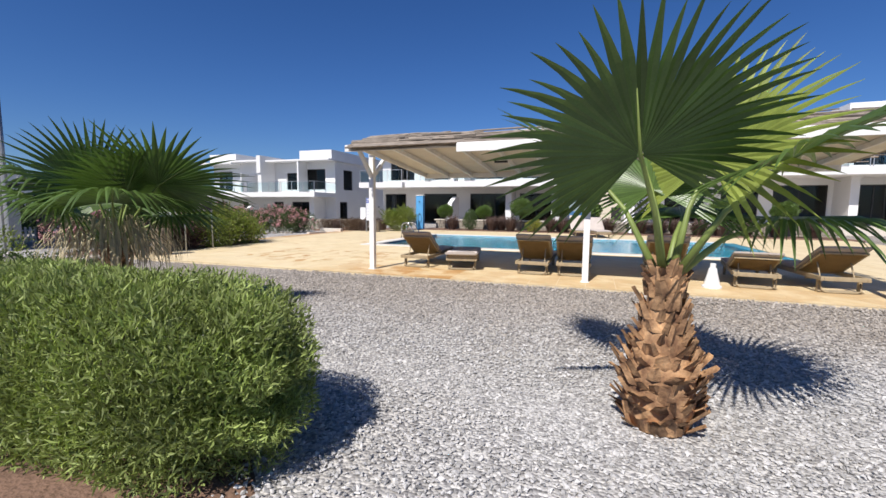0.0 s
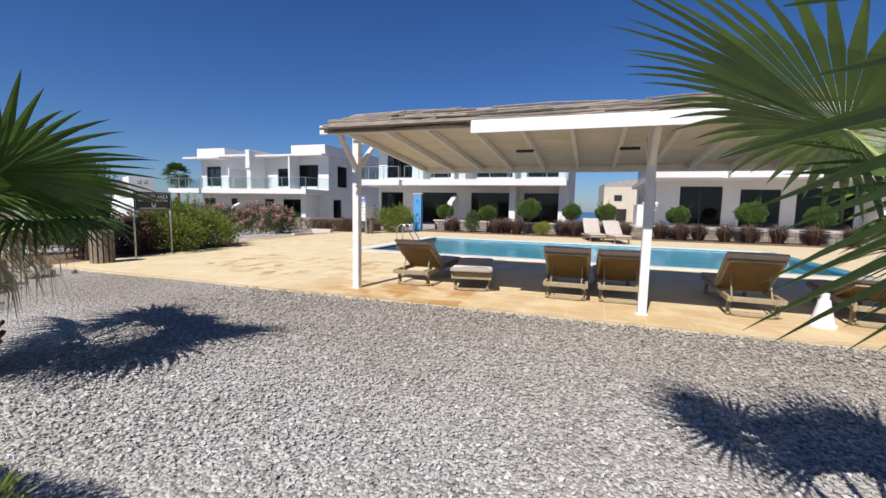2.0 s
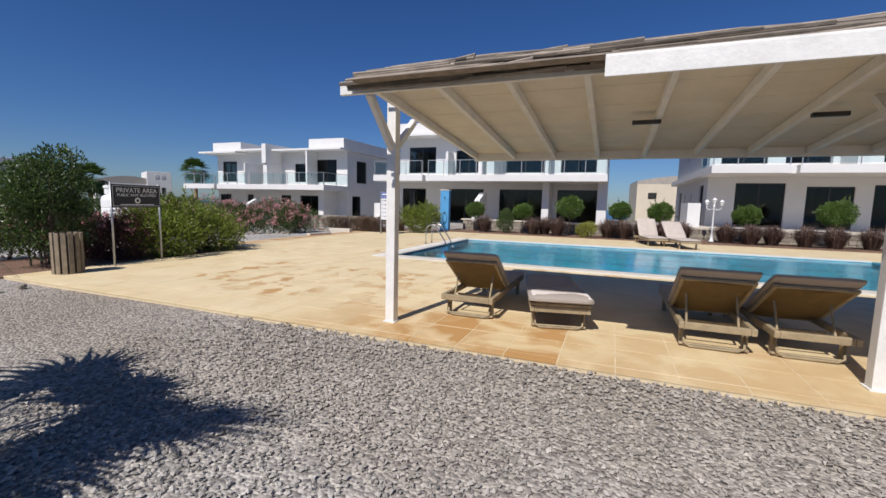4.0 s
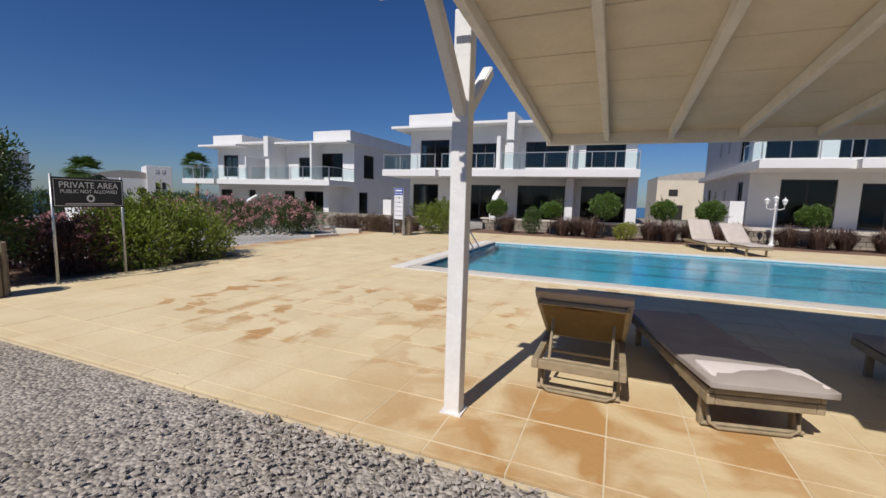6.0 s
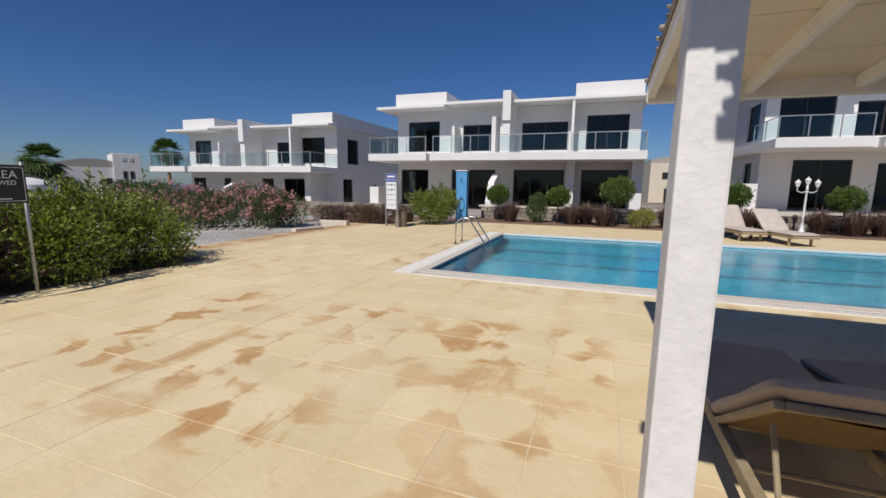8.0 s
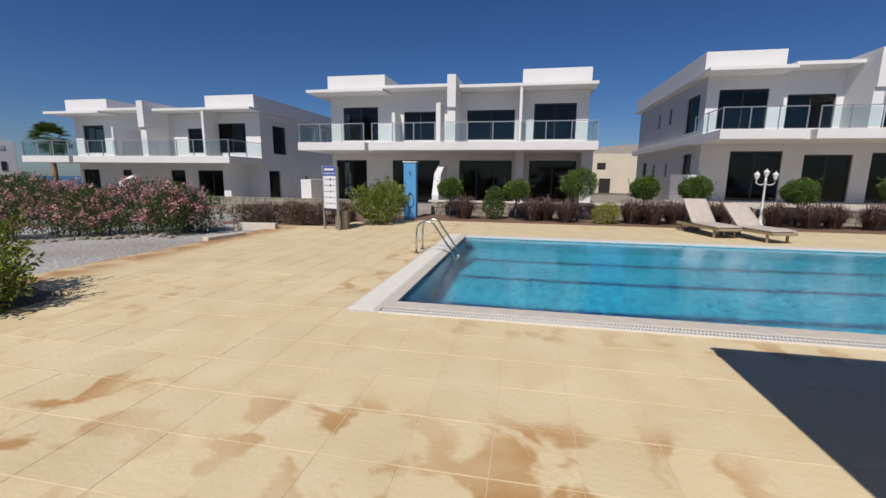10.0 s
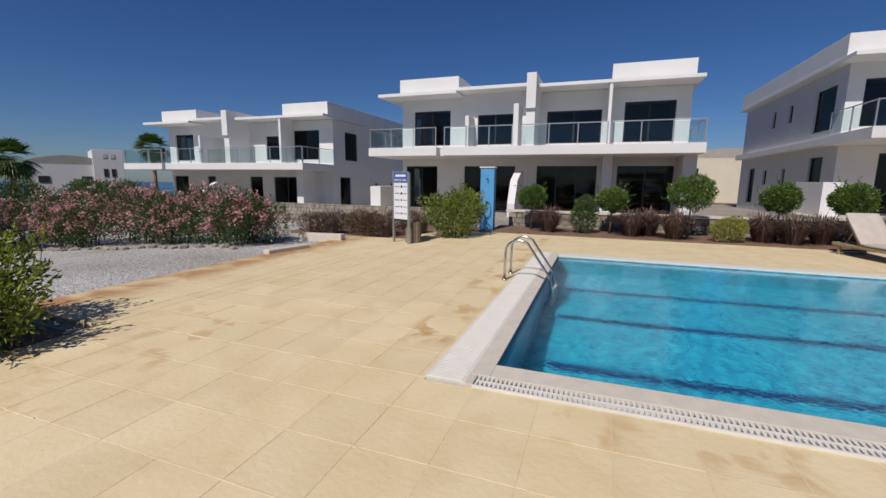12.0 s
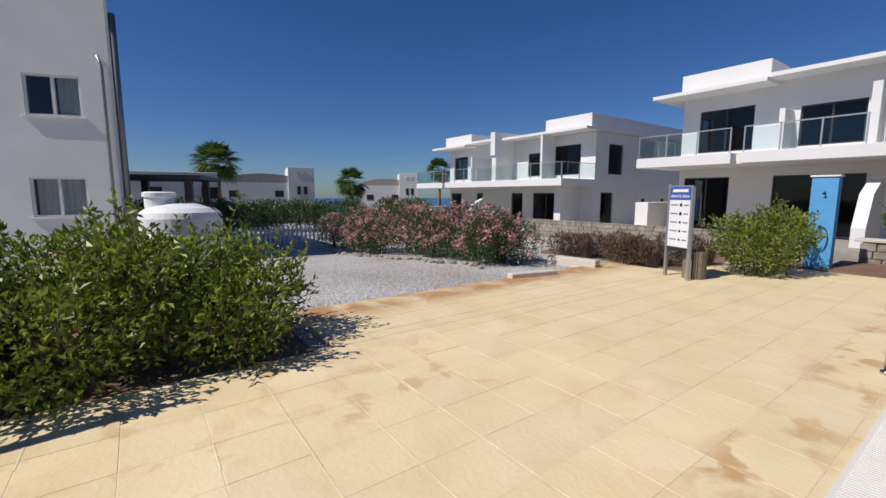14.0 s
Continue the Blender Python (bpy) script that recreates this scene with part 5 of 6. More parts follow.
for i in range(16):
    x, y, s = R.uniform(-5.6, -3.1), R.uniform(-7.4, -6.2), R.uniform(0.06, 0.18)
    bm = bmesh.new()
    bmesh.ops.create_icosphere(bm, subdivisions=2, radius=1)
    for v in bm.verts:
        v.co *= 1 + 0.35 * noise.noise(v.co * 1.3 + Vector((i * 7, 0, 0)))
        v.co = Vector((v.co.x * s, v.co.y * s * 0.8, v.co.z * s * 0.6 + s * 0.3))
    st = tagged(part("rock", bm, STONE), "pale rough rock at the gravel's edge", "rock", "rocks by the gravel")
    st.matrix_basis = pose(x, y, ground_height(x, y), 0, 0, R.uniform(0, 360))
for i in range(30):
    x, s = -7.3 - i * 0.36, R.uniform(0.06, 0.13)
    bm = bmesh.new()
    bmesh.ops.create_icosphere(bm, subdivisions=1, radius=1)
    for v in bm.verts:
        v.co *= 1 + 0.35 * noise.noise(v.co * 1.3 + Vector((i * 5, 3, 0)))
        v.co = Vector((v.co.x * s * 1.3, v.co.y * s, v.co.z * s * 0.7 + s * 0.35))
    st = tagged(part("rock", bm, STONE), "small pale edging stone below the oleanders", "rock", "edging stones")
    y = 4.15 + 0.15 * math.sin(i)
    st.matrix_basis = pose(x, y, ground_height(x, y) - 0.01, 0, 0, R.uniform(0, 360))

# beds by the far side of the deck
shrub("leafy_shrub", (-3.2, 8.2, 0), [(0, 0, 0.55, 0.66, 0.7, 0.55), (0.3, 0.3, 0.95, 0.5, 0.5, 0.45), (-0.3, -0.2, 0.75, 0.5, 0.55, 0.5), (0.15, 0.9, 0.7, 0.55, 0.6, 0.6)], 6000, 0.085, 0.035, LEAF, "rounded light green shrub beside the board", seed=60, sprigs=120)
for i, (x, y, w) in enumerate([(-5.6, 7.4, 0.6), (-6.5, 8.0, 0.6), (-4.9, 8.4, 0.7), (-7.4, 7.3, 0.55)]):
    shrub("dry_shrub", (x, y, -0.02), lobes_row(R, 3, 0, 0, 0.35, w, w, 0.5), 1700, 0.12, 0.008, DRYSH, "dry reddish-brown twiggy shrub", group="dry shrubs", seed=61 + i, upward=1.0)
    grass_clump("dry_grass", (x + 0.5, y + 0.25, -0.02), 0.75, 0.5, 420, PLUME, "dry tan grass clump", "dry grass clumps", 161 + i)


def topiary(x, y, z, stem, r, seed):
    r *= 1.12
    t = shrub("ball_tree", (x, y, z), [(0, 0, stem + r * 0.75, r, r, r * 0.85), (r * 0.3, 0.05, stem + r * 0.9, r * 0.7, r * 0.7, r * 0.7), (-r * 0.35, 0.0, stem + r * 0.7, r * 0.65, r * 0.7, r * 0.6)], 5200, 0.065, 0.034, LEAFM,
              "clipped round-headed green tree on a thin trunk", "tree", "clipped ball trees", seed=seed, stems=0, shell=0.55, sprigs=12)
    part("trunk", rod([(0, 0, 0), (0.02, 0.01, stem * 0.5), (0, 0, stem + r)], [0.035, 0.028, 0.02], 7), TWIG, t, smooth=True)


for i, (x, y, z, stem, r) in enumerate([(-1.35, 11.1, 0.03, 0.72, 0.42), (1.15, 10.9, 0.03, 0.72, 0.40), (3.35, 11.0, 0.03, 0.85, 0.56), (5.55, 11.0, 0.03, 0.85, 0.42), (7.2, 11.1, 0.03, 0.8, 0.46), (10.45, 11.3, 0.03, 0.75, 0.46), (13.4, 11.3, 0.03, 0.85, 0.55), (16.0, 11.3, 0.03, 0.8, 0.5)]):
    topiary(x, y, z, stem, r, 80 + i)
shrub("leafy_shrub", (0.35, 10.7, 0.03), [(0, 0, 0.5, 0.42, 0.42, 0.5), (0.05, 0, 0.8, 0.35, 0.35, 0.4)], 2600, 0.075, 0.032, LEAFD, "upright dark green shrub in the bed", seed=95)
shrub("yellow_shrub", (4.15, 10.2, 0.03), [(0, 0, 0.32, 0.45, 0.42, 0.34), (0.15, 0, 0.45, 0.35, 0.35, 0.28)], 2000, 0.06, 0.03, LEAFY, "small yellow-green shrub at the bed's edge", seed=96)
for i, (x, y) in enumerate([(-0.7, 10.6), (1.75, 10.5), (2.25, 10.9), (2.9, 10.3), (5.1, 10.6), (5.75, 10.4), (6.5, 10.8), (7.4, 10.6), (8.1, 10.9), (9.7, 11.0), (10.5, 10.6), (11.3, 10.9), (12.3, 10.7), (13.2, 10.6), (14.4, 10.9), (15.6, 10.7), (17.0, 10.8)]):
    grass_clump("purple_grass", (x, y, 0.03), 0.80, 0.82, 800, PURPLE, "clump of purple fountain grass with pale plumes", "purple grass clumps", 200 + i, PLUME)


# ---- palms ----
def fan_leaf(root, hub, axis, normal, radius, nseg, rng, spread=150, droop=0.25, split=0.45):
    """One fan: pleated blade that splits into drooping fingers. Returns verts and triangles."""
    axis, normal = axis.normalized(), normal.normalized()
    side = axis.cross(normal).normalized()
    normal = side.cross(axis)
    vs, fs = [], []
    da = radians(spread * 2) / nseg
    for k in range(nseg):
        a = -radians(spread) + (k + 0.5) * da
        ln = radius * (0.72 + 0.28 * math.cos(a * 0.55)) * rng.uniform(0.92, 1.06)
        d0 = axis * math.cos(a) + side * math.sin(a)
        across = -axis * math.sin(a) + side * math.cos(a)
        prof = [(0.02, 0.9), (split * 0.55, 1.0), (split, 1.0), (split + (1 - split) * 0.4, 0.62), (split + (1 - split) * 0.75, 0.32), (1.0, 0.03)]
        i0 = len(vs)
        hang = rng.uniform(0.6, 1.5) * droop
        for q, wf in prof:
            r = ln * q
            wd = math.tan(da / 2) * min(r, ln * split) * wf * 1.02
            sag = Vector((0, 0, -1)) * hang * ln * max(0, q - split * 0.8) ** 1.7 * 1.6 - normal * 0.05 * ln * q * abs(math.sin(a))
            p = hub + d0 * r + sag + normal * 0.10 * ln * (1 - math.cos(a)) * q
            fold = normal * wd * 0.45
            vs += [p - across * wd, p + fold, p + across * wd]
        for s in range(len(prof) - 1):
            b = i0 + s * 3
            fs += [(b, b + 1, b + 4), (b, b + 4, b + 3), (b + 1, b + 2, b + 5), (b + 1, b + 5, b + 4)]
    return vs, fs


def palm(loc, label, trunk_h, r0, leaves, seed, dry=10, sunlit=None):
    """A young fan palm; leaves are (azimuth, elevation of the stalk, stalk length, blade radius, tip of the blade)."""
    rng = random.Random(seed)
    t = thing("fan_palm", loc, label, "palm")
    part("trunk", lathe([(r0 * 0.80, 0), (r0 * 0.98, trunk_h * 0.18), (r0 * 0.92, trunk_h * 0.38), (r0 * 0.60, trunk_h * 0.6), (r0 * 0.44, trunk_h * 0.8), (r0 * 0.42, trunk_h)], 18), BARK, t, smooth=True)
    rows = 15
    for j in range(rows):
        f = (j + 0.3) / rows
        z = trunk_h * f
        rr = r0 * (0.84 + 0.16 * math.sin(f * 4)) if f < 0.4 else r0 * (0.96 - 0.60 * ((f - 0.4) / 0.6) ** 0.5)
        cnt = 15 if f < 0.5 else 10
        for k in range(cnt):
            a = (k + 0.5 * (j % 2) + rng.uniform(-.25, .25)) * math.tau / cnt
            w = rng.uniform(0.032, 0.062) * (1.1 if f < 0.5 else 0.85)
            h = rng.uniform(0.07, 0.17)
            o = Vector((math.cos(a), math.sin(a), 0))
            s = Vector((-math.sin(a), math.cos(a), 0))
            lean = rng.uniform(0.03, 0.13) * (1.0 if f < 0.5 else 0.7)
            b = o * (rr * 0.92) + Vector((0, 0, z))
            vs, i0 = [], 0
            skew = s * rng.uniform(-0.03, 0.03)
            vs += [b - s * w, b + s * w, b + o * 0.028, b + o * lean + skew + s * w * 0.5 + Vector((0, 0, h)), b + o * lean + skew - s * w * 0.6 + Vector((0, 0, h * rng.uniform(0.7, 1.0))), b + o * (lean + 0.02) + skew + Vector((0, 0, h * 0.9))]
            fs = [(i0, i0 + 2, i0 + 5), (i0, i0 + 5, i0 + 4), (i0 + 2, i0 + 1, i0 + 3), (i0 + 2, i0 + 3, i0 + 5), (i0 + 1, i0, i0 + 4), (i0 + 1, i0 + 4, i0 + 3)]
            part("bark_scale", fast_mesh("bark_scale", [tuple(v) for v in vs], fs, BARK), BARK, t)
    crown = Vector((0, 0, trunk_h))
    for number, (az, el, stalk, radius, tip_el, *turned) in enumerate(leaves):
        # one frond wears the brighter colour that has sunlight painted in
        blade = PALMLIT if number == sunlit else PALM
        a, e, te = radians(az), radians(el), radians(tip_el)
        o = Vector((math.cos(a), math.sin(a), 0))
        up = Vector((0, 0, 1))
        hub = crown + (o * math.cos(e) + up * math.sin(e)) * stalk
        ob = Vector((math.cos(radians(turned[0])), math.sin(radians(turned[0])), 0)) if turned else o
        axis = ob * math.cos(te) + up * math.sin(te)
        normal = up * math.cos(te) - ob * math.sin(te)
        if turned:
            normal = normal * math.cos(radians(turned[1])) + axis.cross(normal) * math.sin(radians(turned[1]))
        mid = crown + (o * math.cos(e) + up * math.sin(e)) * stalk * 0.5 + up * 0.03
        lf = part("frond_stalk", rod([crown - up * 0.08 + o * 0.05, mid, hub, hub + axis * radius * 0.42], [0.034, 0.019, 0.012, 0.003], 6), PETIOLE, t, smooth=True)
        v, f = fan_leaf(crown, hub, axis, normal, radius, 46, rng, spread=rng.uniform(128, 146), droop=0.16 if el > 47 else 0.62, split=rng.uniform(0.5, 0.6))
        part("frond", fast_mesh("frond", [tuple(p) for p in v], f, blade), blade, lf)
    # dry hanging fronds and fibres
    vs, fs = [], []
    for k in range(dry * 14):
        a = rng.uniform(0, math.tau)
        o = Vector((math.cos(a), math.sin(a), 0))
        s = Vector((-math.sin(a), math.cos(a), 0)) * rng.uniform(0.004, 0.011)
        p0 = crown + o * rng.uniform(0.3, 0.75) + Vector((0, 0, rng.uniform(0.05, 0.45)))
        p1 = p0 + o * rng.uniform(0.05, 0.2) + Vector((0, 0, -rng.uniform(0.1, 0.3)))
        p2 = p1 + o * rng.uniform(-0.05, 0.06) + Vector((0, 0, -rng.uniform(0.15, 0.4)))
        i0 = len(vs)
        vs += [p0 - s, p0 + s, p1 + s, p1 - s, p2]
        fs += [(i0, i0 + 1, i0 + 2), (i0, i0 + 2, i0 + 3), (i0 + 3, i0 + 2, i0 + 4)]
    if dry:
        tagged(part("dry_fibre", fast_mesh("dry_fibre", [tuple(v) for v in vs], fs, PALMDRY), PALMDRY, t, "straw-coloured hanging fibres"), kind="stuff")
    return t


palm((7.88, -10.22, -0.25), "young fan palm with rough brown trunk on the gravel", 1.18, 0.25,
     [(247, 48, 0.98, 0.98, 50, 258, 24), (148, 49, 0.98, 0.92, 32, 148, 20), (40, 64, 0.85, 1.0, 72), (-14, 48, 0.98, 1.2, 32), (18, 24, 0.85, 0.85, 4), (100, 54, 0.7, 0.68, 46), (70, 36, 0.6, 0.65, 16)], 7, dry=0, sunlit=2)
palm((1.25, -9.7, -0.23), "young fan palm with a skirt of dry leaves", 1.0, 0.28,
     [(285, 72, 0.80, 1.05, 66, 300, 15), (8, 48, 1.12, 1.22, 26, 5, -30), (195, 42, 1.0, 1.25, 34, 200, 30), (60, 34, 0.75, 0.85, 6), (-32, 42, 0.9, 1.0, 18), (-15, 56, 0.9, 0.95, 40), (130, 46, 0.8, 0.95, 24), (235, 44, 0.75, 1.0, 30)], 8, dry=30)


def far_palm(x, y, z, h, seed):
    rng = random.Random(seed)
    t = thing("tall_palm", (x, y, z), "tall fan palm standing among the far houses", "palm", "far palms")
    part("trunk", rod([(0, 0, 0), (0.05, 0, h * 0.5), (0, 0, h)], [0.28, 0.22, 0.2], 10), BARK, t, smooth=True)
    vs, fs = [], []
    for k in range(64):
        az, el = rng.uniform(0, math.tau), radians(rng.uniform(-55, 80))
        o = Vector((math.cos(az), math.sin(az), 0))
        c = Vector((0, 0, h))
        hub = c + (o * math.cos(el) + Vector((0, 0, math.sin(el)))) * 1.05
        ax = o * math.cos(el) + Vector((0, 0, math.sin(el) - 0.15))
        nm = Vector((0, 0, 1)) * math.cos(el) - o * math.sin(el)
        v, f = fan_leaf(c, hub, ax, nm, 1.2, 16, rng, spread=110, droop=0.35)
        b = len(vs)
        vs += [tuple(p) for p in v]
        fs += [tuple(i + b for i in q) for q in f]
    part("crown", fast_mesh("crown", vs, fs, PALM), PALM, t)


# ---- water tank, near building, far houses ----
def water_tank():
    t = thing("water_tank", (-8.18, -1.6, -0.07), "large white ribbed plastic water tank behind the shrub", "water tank")
    part("body", lathe([(0.60, 0.0), (0.60, 0.25), (0.585, 0.27), (0.585, 0.33), (0.60, 0.35), (0.60, 0.6), (0.585, 0.62), (0.585, 0.66), (0.60, 0.68), (0.60, 0.85), (0.585, 0.87), (0.585, 0.91),
                        (0.60, 0.93), (0.60, 1.08), (0.585, 1.10), (0.60, 1.13), (0.60, 1.33), (0.57, 1.42), (0.48, 1.49), (0.25, 1.55), (0.2, 1.56)], 40), TANKW, t, smooth=False)
    bm = lathe([(0.21, 1.50), (0.21, 1.66), (0.235, 1.67), (0.235, 1.73), (0.2, 1.75)], 24)
    bmesh.ops.translate(bm, vec=(-0.1, -0.28, 0), verts=bm.verts[:])
    part("lid", bm, TANKW, t)
    pts = [(0.1, 0.0, 1.57), (0.2, 0.2, 1.58), (0.25, 0.42, 1.5), (0.28, 0.58, 1.3), (0.28, 0.62, 0.6), (0.28, 0.63, 0.0)]
    part("hose", rod(pts, 0.014, 8), DARKF, t)


water_tank()


def near_building():
    t = thing("apartment_building", (-17, -2.74, -0.8), "plain cream two-storey building with sliding windows and flue", "building", rz=-16)

    def skewed(dims):
        # the side walls do not stand square to the front
        bm = boxes(dims)
        for v in bm.verts:
            v.co.y += 0.30 * v.co.x
        return bm
    wins = [(-1.95, -0.58, 4.75, 5.95), (-2.05, -0.65, 1.75, 2.95)]
    part("wall", wall_with_holes(-9, 0.2, -0.4, 9.0, -0.25, 0.0, wins, 'y'), CREAMW, t)
    for side in ((-9, -0.25, -0.05, 0.2, -0.4, 9.0), (-9, -0.25, -9, -8.75, -0.4, 9.0), (-9.2, -9, -9, 0.2, -0.4, 9.0)):
        part("wall", skewed(side), CREAMW, t)
    part("roof", skewed((-9, 0.05, -9, 0.25, 9.0, 9.15)), CREAMW, t)
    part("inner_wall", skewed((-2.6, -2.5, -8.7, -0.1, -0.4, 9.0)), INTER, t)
    for i, (a, b, c, e) in enumerate(wins):
        w = framed_window(t, a, b, c, e, -0.12, 2, axis='y', depth=0.085, mat=WHITEP, f=0.06, label="white-framed sliding window", glass=CLEARG)
        part("sill", boxes((-0.05, 0.06, a - 0.08, b + 0.08, c - 0.06, c), bevel=0.008), WHITEP, w)
        bm = bmesh.new()
        y0, y1 = ((a + b) / 2 + 0.06, b - 0.08) if i == 0 else (a + 0.08, b - 0.08)
        nn = 40
        va = [[bm.verts.new((-0.2 + 0.02 * math.sin(q * 1.3), y0 + (y1 - y0) * q / nn, zz)) for q in range(nn + 1)] for zz in (c, e)]
        for q in range(nn):
            bm.faces.new((va[0][q], va[0][q + 1], va[1][q + 1], va[1][q]))
        part("curtain", bm, CURTAIN, w, "grey net curtain")
    part("drain_pipe", rod([(0.05, 0.02, 0.0), (0.05, 0.02, 6.3), (0.05, -0.08, 6.6)], 0.04, 8), PIPE, t, smooth=True)
    part("flue", rod([(-0.4, 0.24, 1.0), (-0.4, 0.24, 8.0)], 0.11, 12), PIPE, t, "tall grey metal flue", smooth=True)
    for z in (2.0, 3.6, 5.2, 6.8):
        part("bracket", boxes((-0.45, -0.35, 0.05, 0.26, z, z + 0.05)), PIPE, t)
    part("meter_box", boxes((-0.6, -0.05, 0.21, 0.6, 0.6, 2.0), bevel=0.01), PIPE, t, "grey meter cabinet")


near_building()


def far_house(x, y, z, rz, w, h, label, curved=True, tower=True, paint=WHITE):
    t = thing("far_house", (x, y, z), label, "house", "far white houses", rz)
    part("wall", boxes((-w / 2, w / 2, 0, 8, -2, h), bevel=0.03), paint, t)
    if curved:
        bm = bmesh.new()
        n = 16
        va, vb = [], []
        for k in range(n + 1):
            a = k / n
            zz = h + 1.1 * math.sin(math.pi * (0.15 + 0.55 * a)) - 0.45
            va.append(bm.verts.new((-w / 2 + w * a, -0.003, zz)))
            vb.append(bm.verts.new((-w / 2 + w * a, 8.003, zz)))
        for k in range(n):
            bm.faces.new((va[k], va[k + 1], vb[k + 1], vb[k]))
        b0, b1 = bm.verts.new((w / 2, -0.003, h - 0.3)), bm.verts.new((-w / 2, -0.003, h - 0.3))
        bm.faces.new(va[::-1] + [b1, b0])
        c0, c1 = bm.verts.new((w / 2, 8.003, h - 0.3)), bm.verts.new((-w / 2, 8.003, h - 0.3))
        bm.faces.new(vb + [c0, c1])
        part("roof", bm, FARROOF, t, "curved grey-brown roof")
    if tower:
        part("tower", boxes((w / 2, w / 2 + 2.8, -0.3, 6, -2, h + 1.4), bevel=0.03), WHITE, t)
        for dx in (0.9, 1.6):
            part("window", boxes((w / 2 + dx, w / 2 + dx + 0.4, -0.34, -0.28, h - 1.6, h - 0.7)), DARKF, t)
            part("window", boxes((w / 2 + dx, w / 2 + dx + 0.4, -0.34, -0.28, h + 0.5, h + 0.95)), CURTAIN, t)
    for dx in (-0.35, 0.3):
        part("window", boxes((w * dx, w * dx + 0.9, -0.05, 0.0, 0.6 * h, 0.6 * h + 0.7)), DARKF, t)
        part("door", boxes((w * dx + 0.3, w * dx + 1.5, -0.06, 0.0, 0.0, 2.0)), DARKF, t)
    return t


far_palm(-39.3, 3.4, -0.75, 4.9, 31)
far_palm(-47.0, 18.6, -1.2, 4.3, 32)
far_palm(-50.4, 33.7, -2.2, 7.4, 33)
far_house(-49.3, 8.3, -1.4, 77, 7.0, 4.7, "white house with curved roof and square tower")
far_house(-54.0, 26.0, -2.4, 62.6, 5.4, 5.7, "white house with curved roof beyond the palms")
far_house(-30, -0.2, -1.0, 84, 4.5, 4.0, "low white house behind the dark pergola", curved=False, tower=False)
far_house(11.8, 45, -0.5, 4, 8, 5.0, "cream house with rounded roofline between the villas", curved=True, tower=False, paint=SANDW)


def dark_pergola():
    t = thing("dark_pergola", (-19.6, -1.1, -0.72), "dark brown timber pergola beyond the gravel", "pergola", rz=70)
    part("roof_beam", boxes((-1.7, 1.5, -1.6, 1.6, 2.9, 3.06), bevel=0.02), DARKF, t)
    for x in (-1.2, 1.0):
        for y in (-1.2, 1.2):
            part("post", boxes((x - 0.12, x + 0.12, y - 0.12, y + 0.12, 0, 2.9), bevel=0.01), DARKF, t)


dark_pergola()
for i in range(12):
    x, y = -24.0 - R.uniform(0, 5), -1.5 + i * 1.6
    shrub("far_hedge", (x, y, ground_height(x, y)), lobes_row(R, 5, 0, 0, 1.15, 1.6, 1.4, 1.35), 2300, 0.16, 0.07, LEAFD, "dark green garden hedge beyond the fence", group="far hedges", seed=300 + i, stems=4)


# ---- deck ----
deck = tagged(part("pavement", boxes((-4.25, 18.0, -6.02, -0.43, -0.14, -0.0025), (-4.25, -0.5, -0.43, 9.8, -0.14, -0.0025), (-5.95, -4.25, -0.55, 7.2, -0.14, -0.0025), (-0.5, 18.0, PW + 0.3, 9.8, -0.14, -0.0025), (PL + 0.35, 18.0, -0.43, PW + 0.3, -0.14, -0.0025)), JOINT),
              "sand-coloured stamped concrete paving round the pool", "paving", kind="structure")


def deck_cells():
    """The slabs' fields, about half a metre square, clipped to the paving's outline."""
    areas = [(-4.25, 18.0, -6.03, -0.43), (-4.25, -0.5, -0.43, 9.8), (-5.95, -4.25, -0.55, 7.2), (-0.5, 18.0, PW + 0.3, 9.8), (PL + 0.35, 18.0, -0.43, PW + 0.3)]
    for ax0, ax1, ay0, ay1 in areas:
        i0, i1 = math.floor((ax0 + 0.07) / 0.49), math.ceil((ax1 + 0.07) / 0.49)
        j0, j1 = math.floor((ay0 - 0.1) / 0.5), math.ceil((ay1 - 0.1) / 0.5)
        for i in range(i0, i1):
            for j in range(j0, j1):
                x0, x1 = max(ax0, i * 0.49 - 0.07), min(ax1, i * 0.49 + 0.42)
                y0, y1 = max(ay0, 0.1 + j * 0.5), min(ay1, 0.6 + j * 0.5)
                if x1 - x0 > 0.05 and y1 - y0 > 0.05:
                    yield x0, x1, y0, y1


slabs = {}
far_cells = []
count = 0
for x0, x1, y0, y1 in deck_cells():
    g = 0.005 if y0 < -4.3 and x0 > 1.9 else 0.0026
    w, h = round(x1 - x0, 3), round(y1 - y0, 3)
    near = -4.3 < x0 < 4.4 and -6.1 < y0 < 1.3
    if near and count < 300:
        if (w, h, g) not in slabs:
            bm = boxes((g, w - g, g, h - g, -0.02, 0.0))
            bmesh.ops.bevel(bm, geom=[e for e in bm.edges if all(v.co.z > -0.01 for v in e.verts)], offset=0.0015, segments=1, affect='EDGES')
            me = bpy.data.meshes.new("slab")
            bm.to_mesh(me)
            bm.free()
            me.materials.append(DECK)
            slabs[(w, h, g)] = me
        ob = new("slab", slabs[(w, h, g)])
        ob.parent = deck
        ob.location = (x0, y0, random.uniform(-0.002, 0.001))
        count += 1
    else:
        far_cells.append((x0 + g, x1 - g, y0 + g, y1 - g))
vs, fs = [], []
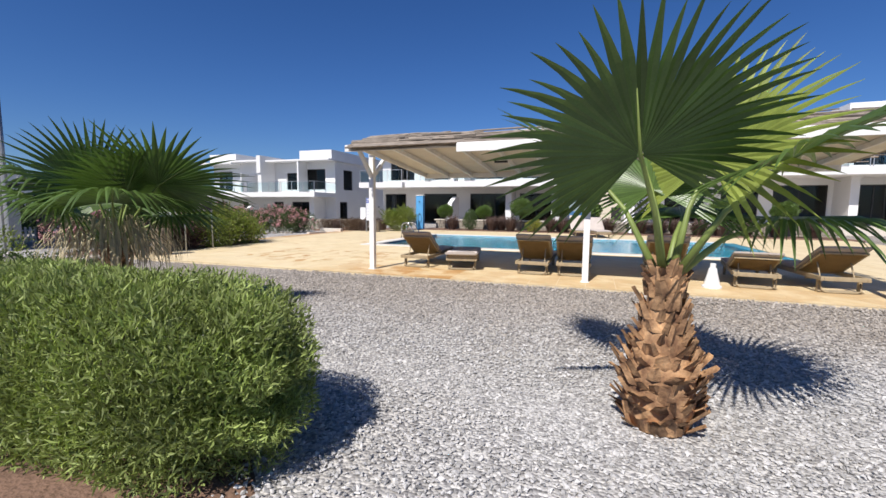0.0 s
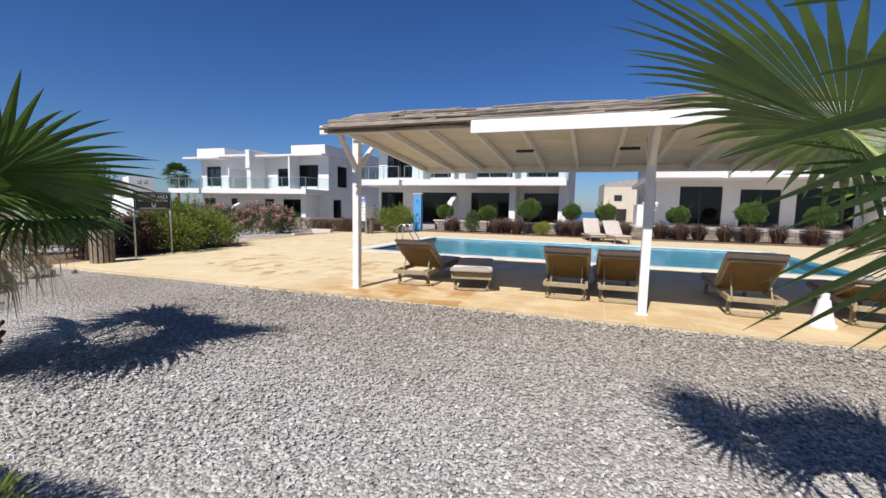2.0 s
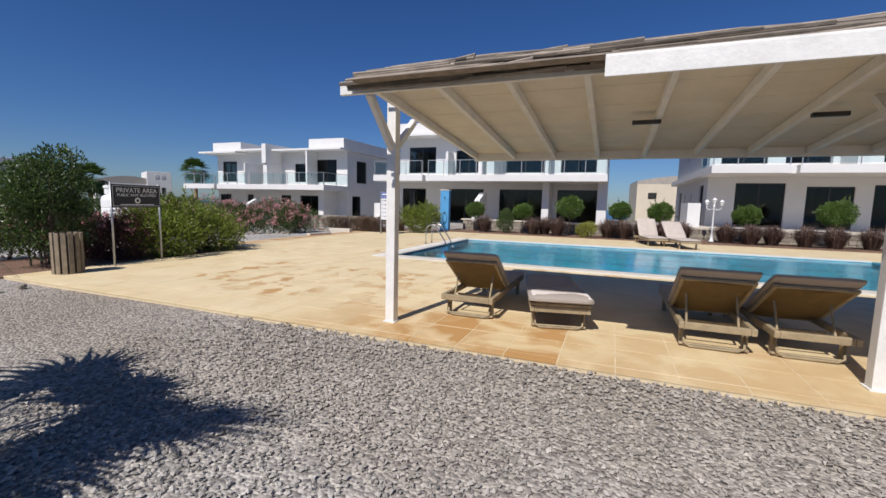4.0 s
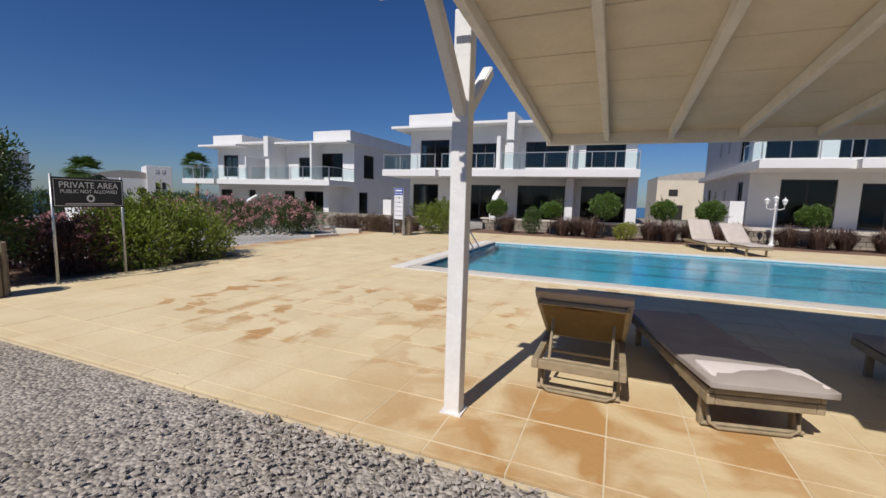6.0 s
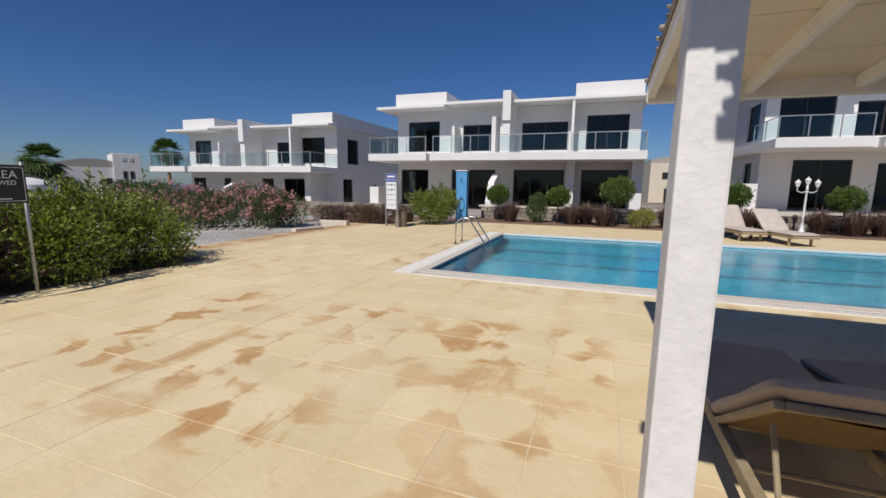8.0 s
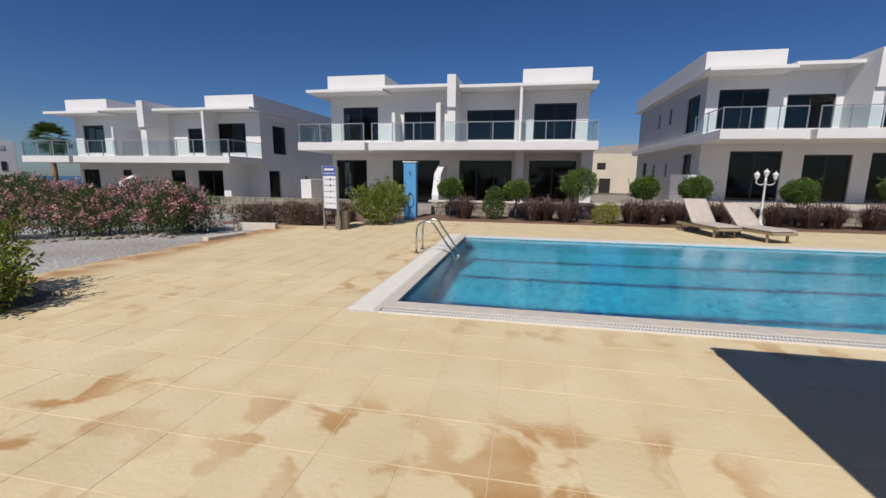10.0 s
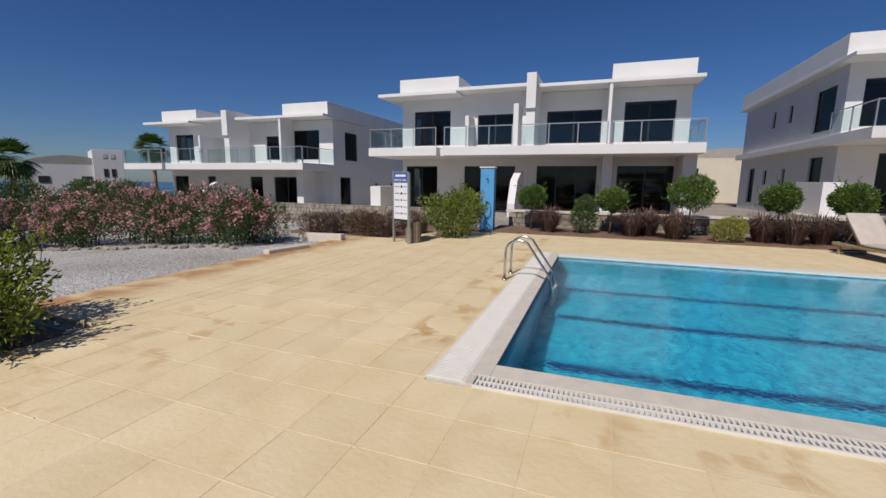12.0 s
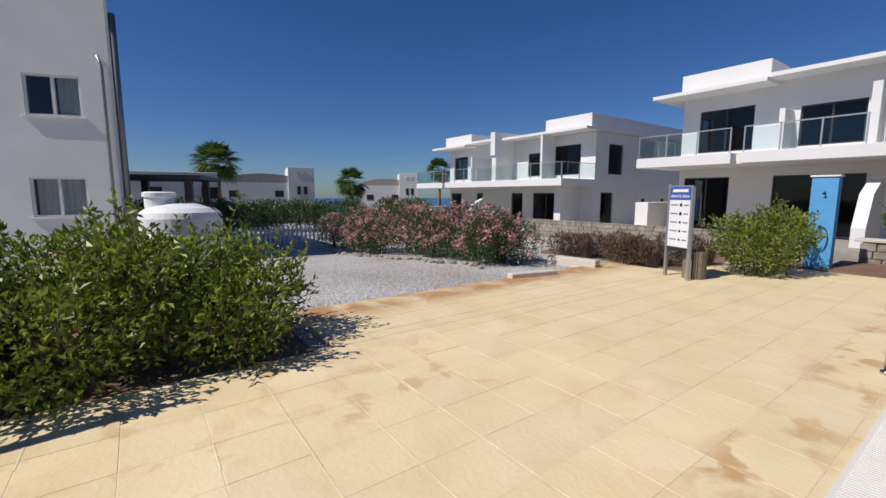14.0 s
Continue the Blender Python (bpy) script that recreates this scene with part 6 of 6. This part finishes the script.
for x0, x1, y0, y1 in far_cells:
    b = len(vs)
    c = 0.0015
    vs += [(x0, y0, -0.02), (x1, y0, -0.02), (x1, y1, -0.02), (x0, y1, -0.02), (x0 + c, y0 + c, 0), (x1 - c, y0 + c, 0), (x1 - c, y1 - c, 0), (x0 + c, y1 - c, 0)]
    fs += [(b + 4, b + 5, b + 6, b + 7), (b, b + 1, b + 5, b + 4), (b + 1, b + 2, b + 6, b + 5), (b + 2, b + 3, b + 7, b + 6), (b + 3, b, b + 4, b + 7)]
tagged(part("slab_rest", fast_mesh("slab_rest", vs, fs, DECK), DECK, deck), kind="stuff")

# pale mortar ridges that stand proud along the rows
rr = random.Random(21)
count = 0
for j in range(-12, 19):
    y = 0.1 + 0.5 * j
    x = -4.2
    while x < 9.0:
        run = rr.uniform(0.2, 1.3)
        if rr.random() < 0.42 and (y < -0.5 or x + run < -0.55 or y > PW + 0.5) and y < 7 and count < 110:
            wd = rr.uniform(0.0035, 0.007)
            part("mortar_ridge", boxes((x, x + run, y - wd, y + wd, -0.004, rr.uniform(0.0015, 0.0032)), bevel=0.0014), JOINT, deck)
            count += 1
        x += run

# ---- loose gravel ----
rng = np.random.default_rng(9)
n = 62000
gx = rng.uniform(0.6, 11.8, n)
gy = rng.uniform(-13.6, -6.02, n)
keep = ~((gx < 5.2) & (gy < -10.9)) & (gx > 0.6 + rng.random(n) * 1.5)
gx, gy = gx[keep], gy[keep]
n = len(gx)
octa = np.array([(1, 0, 0), (0, 1, 0), (-1, 0, 0), (0, -1, 0), (0, 0, 1.0), (0, 0, -1.0)])
size = rng.uniform(0.008, 0.019, (n, 1, 1)) * rng.uniform(0.6, 1.3, (n, 1, 3)) * np.array([1.15, 1.15, 0.75])
sh = octa[None] * size + rng.normal(size=(n, 6, 3)) * 0.0028
an = rng.uniform(0, math.tau, n)
tl = rng.normal(size=n) * 0.5
c, s = np.cos(an), np.sin(an)
ct, s2 = np.cos(tl), np.sin(tl)
y2 = sh[..., 1] * ct[:, None] - sh[..., 2] * s2[:, None]
z2 = sh[..., 1] * s2[:, None] + sh[..., 2] * ct[:, None]
px = sh[..., 0] * c[:, None] - y2 * s[:, None] + gx[:, None]
py = sh[..., 0] * s[:, None] + y2 * c[:, None] + gy[:, None]
pz = z2 + (-0.042 - 0.2 * np.clip((-6.2 - gy) / 4, 0, 1) + rng.uniform(0, 0.008, n))[:, None]
v = np.stack([px, py, pz], -1).reshape(-1, 3)
tri = np.array([(0, 1, 4), (1, 2, 4), (2, 3, 4), (3, 0, 4), (1, 0, 5), (2, 1, 5), (3, 2, 5), (0, 3, 5)])
f = (np.arange(n)[:, None, None] * 6 + tri[None]).reshape(-1, 3)
tagged(part("gravel", fast_mesh("gravel", v, f, PEBBLE), PEBBLE), "loose pale grey crushed gravel", "gravel", kind="stuff")
